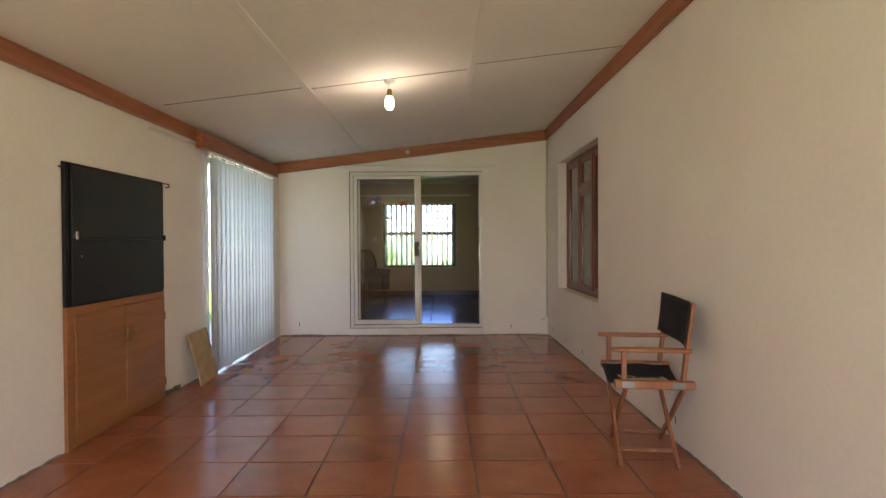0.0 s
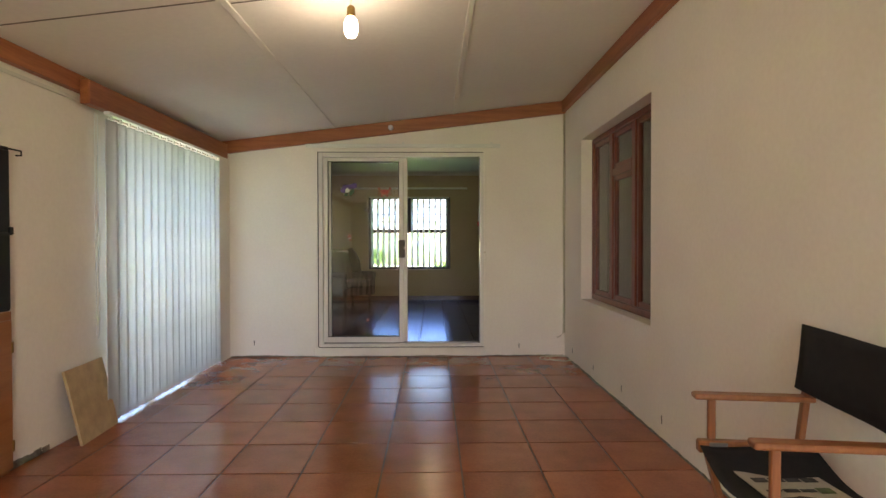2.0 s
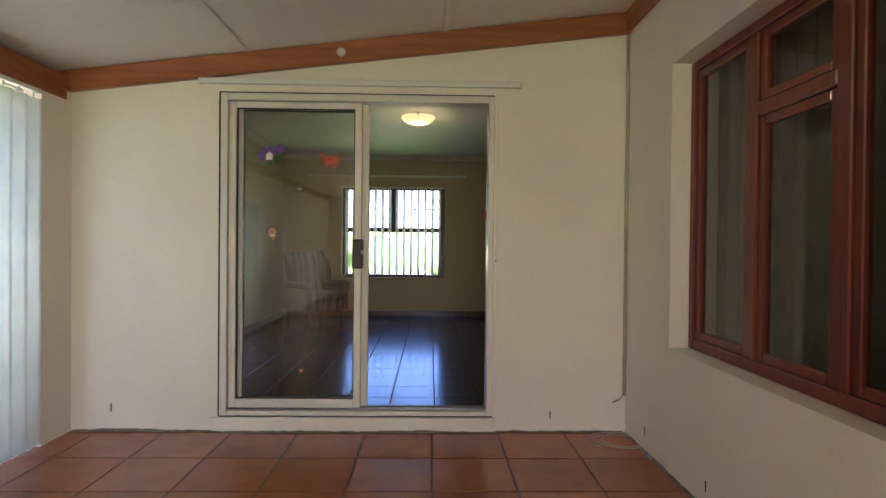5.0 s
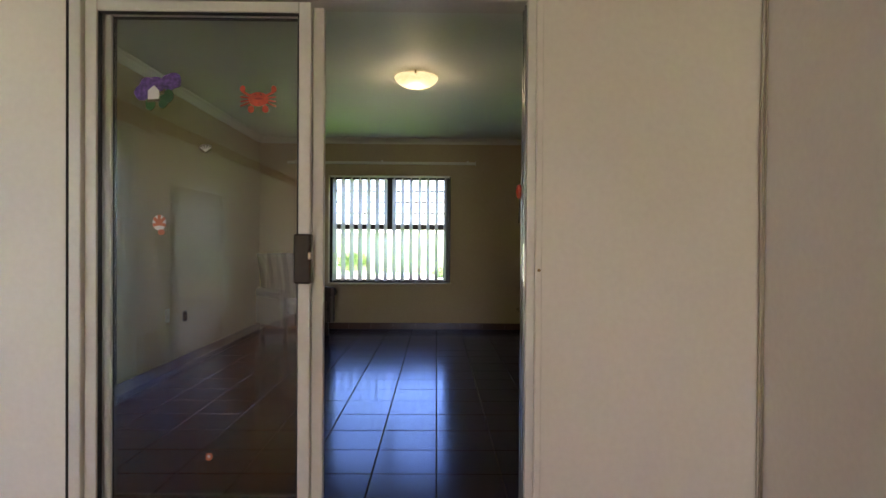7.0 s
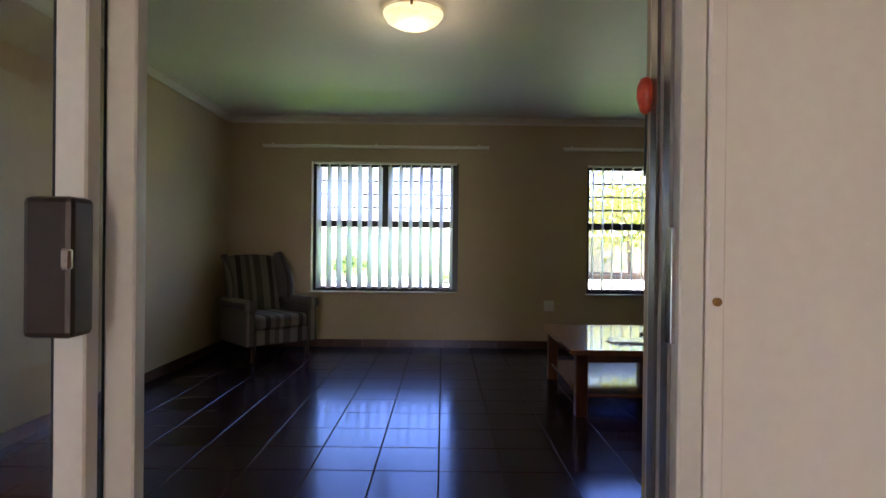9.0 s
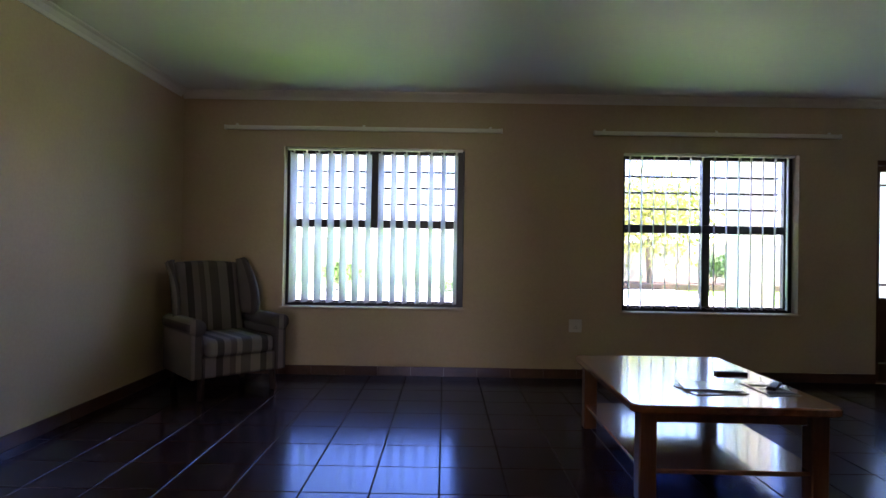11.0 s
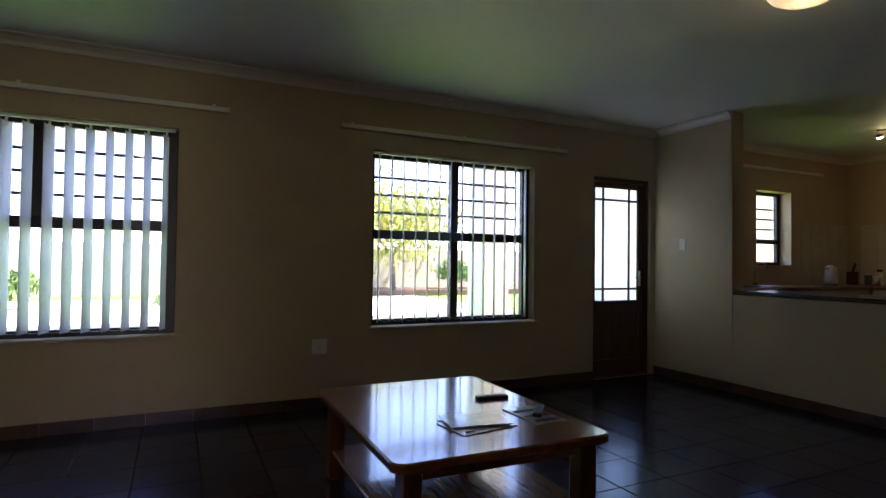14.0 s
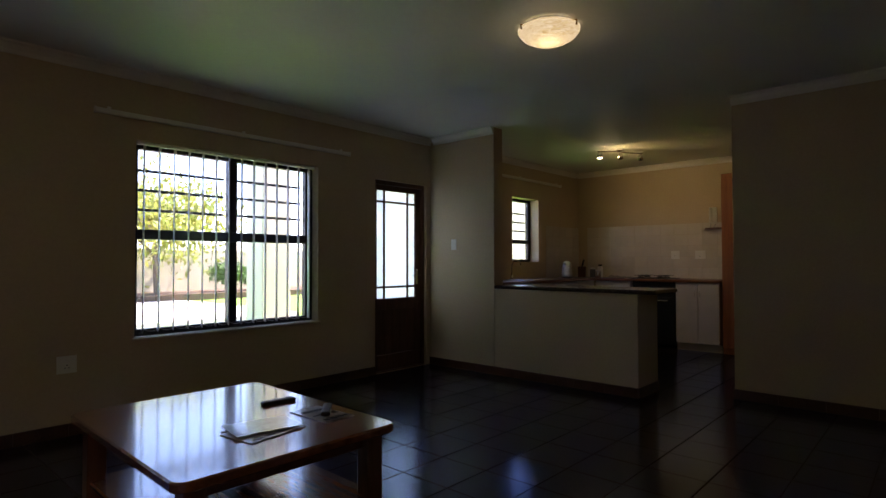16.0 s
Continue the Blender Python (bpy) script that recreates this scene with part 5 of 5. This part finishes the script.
for i in range(17):
    for j in range(5):
        if first is None:
            first = part("wall_tile", box(-0.006, -0.0985, -0.0785, 0, 0.0985, 0.0785, 0.0015), WALL_TILE, spl)
            ob = first
        else:
            ob = new("wall_tile", first.data)
            ob.parent = spl
        ob.matrix_basis = pose(XK - 0.0005, 10.14 + 0.2 * i, ZW + 0.08 + 0.16 * j)
        if 10.14 + 0.2 * i > YB - 0.1:
            ob.matrix_basis = pose(XK - 0.11 - 0.2 * (i - 12), YB - 0.0005, ZW + 0.08 + 0.16 * j, 0, 0, 90)
curtain_rail(6.0, 8.2, YB, 2.40, "white curtain track above the kitchen window")

# ---- garden ----
structure(part("ground", box(-60, -60, -0.5, 60, 90, -0.15), GRASS), "sunlit lawn around the house")
structure(part("patio", box(-7.5, -1.5, -0.149, XL - 0.225, 9.0, -0.125), PAVING), "pale paved patio beside the sun room")
# unseen pale slab, added so that grass bounce does not green the pillar
structure(part("bounce_slab", box(3.8, 13.9, -0.149, 5.4, 14.9, -0.131), PAVING), "pale unseen slab around the pillar that whitens its bounce light")
structure(part("garden_terrace", box(-14, 15.8, -0.149, 16, 21.8, 0.36, 0.03), GRASS), "raised lawn before the boundary wall")
structure(part("driveway", box(-8.0, 15.795, -0.148, 5.6, 20.15, 0.382), PAVING), "pale sunlit paved terrace")
structure(part("garden_bed", box(0.6, 20.2, 0.361, 14, 21.79, 0.50), SOIL), "brown soil bed along the boundary wall")
structure(part("yard_wall", box(-6.0, 0.0, -0.15, 9.0, 0.2, 3.4, 0.02), YARD_WALL), "cream plastered yard wall outside the kitchen")
bpy.data.objects["yard_wall"].matrix_basis = pose(15.0, 18.6, 0, 0, 0, 15)
gw = structure(part("boundary_wall", box(-14, 21.801, -0.15, 16, 22.0, 1.52, 0.02), GARDEN_WALL), "cream plastered boundary wall")
ho = thing("porch_pillar", pose(4.22, 14.35, -0.13), "square cream plastered porch pillar", "pillar")
part("shaft", box(-0.2, -0.2, 0, 0.2, 0.2, 2.75, 0.01), HOUSE_RENDER, ho)
gl = thing("garden_lamp", pose(5.5, 16.2, 0.382), "small dark garden lamp post with a pale lantern", "garden lamp")
part("post", lathe([(0.035, 0), (0.02, 0.02), (0.018, 0.45), (0.03, 0.46)], 12), IRON, gl)
part("lantern", lathe([(0.03, 0.46), (0.06, 0.50), (0.07, 0.58), (0.03, 0.62)], 14), PLASTIC_WHITE, gl, smooth=True)
part("cap", lathe([(0.085, 0.62), (0.03, 0.66), (0.006, 0.68)], 14), IRON, gl)
structure(part("roof", box(XBL - 0.7, YB0 - 0.1, 2.86, XK + 0.8, YB + 0.55, 3.0), ROOF), "house roof")


def tree(name, x, y, z, height, spread, m, seed, label, n_leaf=1500, trunk=0.09, low=0.4, leaf=0.07):
    """A small tree: a forked, tapering trunk and a loose crown of single leaves in clumps."""
    rnd = random.Random(seed)
    t = thing(name, pose(x, y, z), label, "tree" if height > 1.6 else "shrub")
    bm = bmesh.new()
    tips = []

    def limb_to(p, d, ln, r, depth):
        q = p + d * ln
        tmp = bpy.data.meshes.new("tmp")
        b = bmesh.new()
        n = 7
        u = d.cross(Vector((0.3, 0.5, 0.2))).normalized()
        w = d.cross(u)
        a = [b.verts.new(p + r * (math.cos(2 * math.pi * k / n) * u + math.sin(2 * math.pi * k / n) * w)) for k in range(n)]
        c = [b.verts.new(q + r * 0.68 * (math.cos(2 * math.pi * k / n) * u + math.sin(2 * math.pi * k / n) * w)) for k in range(n)]
        for k in range(n):
            b.faces.new((a[k], a[(k + 1) % n], c[(k + 1) % n], c[k]))
        b.to_mesh(tmp)
        b.free()
        bm.from_mesh(tmp)
        bpy.data.meshes.remove(tmp)
        if depth == 0:
            tips.append(q)
            return
        if depth < 3:
            tips.append(q)
        for k in range(3):
            a2 = 2 * math.pi * (k / 3) + rnd.uniform(-0.5, 0.5)
            nd = (d * 0.75 + Vector((math.cos(a2) * spread, math.sin(a2) * spread, 0.25))).normalized()
            limb_to(q, nd, ln * rnd.uniform(0.6, 0.85), r * 0.62, depth - 1)

    limb_to(Vector((0, 0, -0.03)), Vector((rnd.uniform(-0.1, 0.1), rnd.uniform(-0.1, 0.1), 1)).normalized(), height * low, trunk, 3)
    part("trunk", bm, BARK, t)
    verts, faces = [], []
    for k in range(n_leaf):
        c = rnd.choice(tips) + Vector((rnd.gauss(0, 1), rnd.gauss(0, 1), rnd.gauss(0, 0.8))) * height * 0.085
        a = Euler((rnd.uniform(0, 6.3), rnd.uniform(0, 6.3), rnd.uniform(0, 6.3))).to_matrix()
        s = leaf * rnd.uniform(0.6, 1.4)
        i = len(verts)
        for px, py, pz in ((-s, 0, 0), (0, -s * 0.42, s * 0.1), (s, 0, 0), (0, s * 0.42, s * 0.1)):
            verts.append(c + a @ Vector((px, py, pz)))
        faces.append((i, i + 1, i + 2, i + 3))
    me = bpy.data.meshes.new("crown")
    me.from_pydata(verts, [], faces)
    me.materials.append(m)
    cr_ = new("crown", me)
    cr_.parent = t
    return t


tree("garden_tree", 5.3, 20.8, 0.5, 5.8, 0.95, LEAF_YELLOW, 3, "sunlit yellow-green garden tree before the boundary wall", 5200, 0.07, 0.15)
for k, (x, y, z, h) in enumerate(((-1.85, 18.2, 0.38, 1.05), (0.35, 18.0, 0.38, 0.4), (6.9, 20.8, 0.5, 1.25), (7.6, 20.9, 0.5, 1.1))):
    tree("garden_shrub", x, y, z, h, 1.1, LEAF, 20 + k, "leafy green shrub in the garden", 1500, 0.02, 0.2, 0.05)
for k, (x, y, h) in enumerate(((-9.5, 3.2, 3.0), (-10.0, 6.6, 3.4), (-9.6, -0.5, 2.8), (-9.7, 9.9, 3.2))):
    tree("garden_tree", x, y, -0.15, h, 0.85, LEAF, 40 + k, "leafy green tree beside the house", 1500, 0.08, 0.3, 0.09)

# ---- floor tiles ----
def floor_tiles(parent, x0, x1, y0, y1, gx, gy, pitch, joint, m, near):
    """Square tiles on a grid through (gx, gy), cut at the walls. Those inside near are single parts, the rest one mesh."""
    whole = None
    rest = bmesh.new()
    i0, i1 = math.floor((x0 - gx) / pitch), math.ceil((x1 - gx) / pitch)
    j0, j1 = math.floor((y0 - gy) / pitch), math.ceil((y1 - gy) / pitch)
    for i in range(i0, i1):
        for j in range(j0, j1):
            a, b = max(x0, gx + i * pitch + joint / 2), min(x1, gx + (i + 1) * pitch - joint / 2)
            c, d = max(y0, gy + j * pitch + joint / 2), min(y1, gy + (j + 1) * pitch - joint / 2)
            if b - a < 0.01 or d - c < 0.01:
                continue
            cx, cy = (a + b) / 2, (c + d) / 2
            if not (near[0] < cx < near[1] and near[2] < cy < near[3]):
                box(a, c, -0.004, b, d, 0.0, bm=rest)
                continue
            full = abs(b - a - pitch + joint) < 0.001 and abs(d - c - pitch + joint) < 0.001
            if full and whole:
                ob = new("tile", whole)
                ob.parent = parent
            else:
                ob = part("tile", box(a - cx, c - cy, -0.0042, b - cx, d - cy, 0.0, 0.001), m, parent)
                if full:
                    whole = ob.data
            ob.matrix_basis = pose(cx, cy, random.uniform(-0.0002, 0.0002), random.uniform(-0.03, 0.03), random.uniform(-0.03, 0.03), 0)
    if len(rest.faces):
        r = part("tile_field", rest, m, parent)
        tagged(r, kind="stuff")
    else:
        rest.free()


floor_tiles(floor_a, XL, XR, YA0, YA, -0.168, 4.996, 0.421, 0.009, TILE_A, (-9, 9, -9, 9))
floor_tiles(floor_b, XBL, XK, YB0, YB, 0.274, 8.17, 0.3365, 0.008, TILE_B, (-2.3, 2.6, 6.8, 12.5))
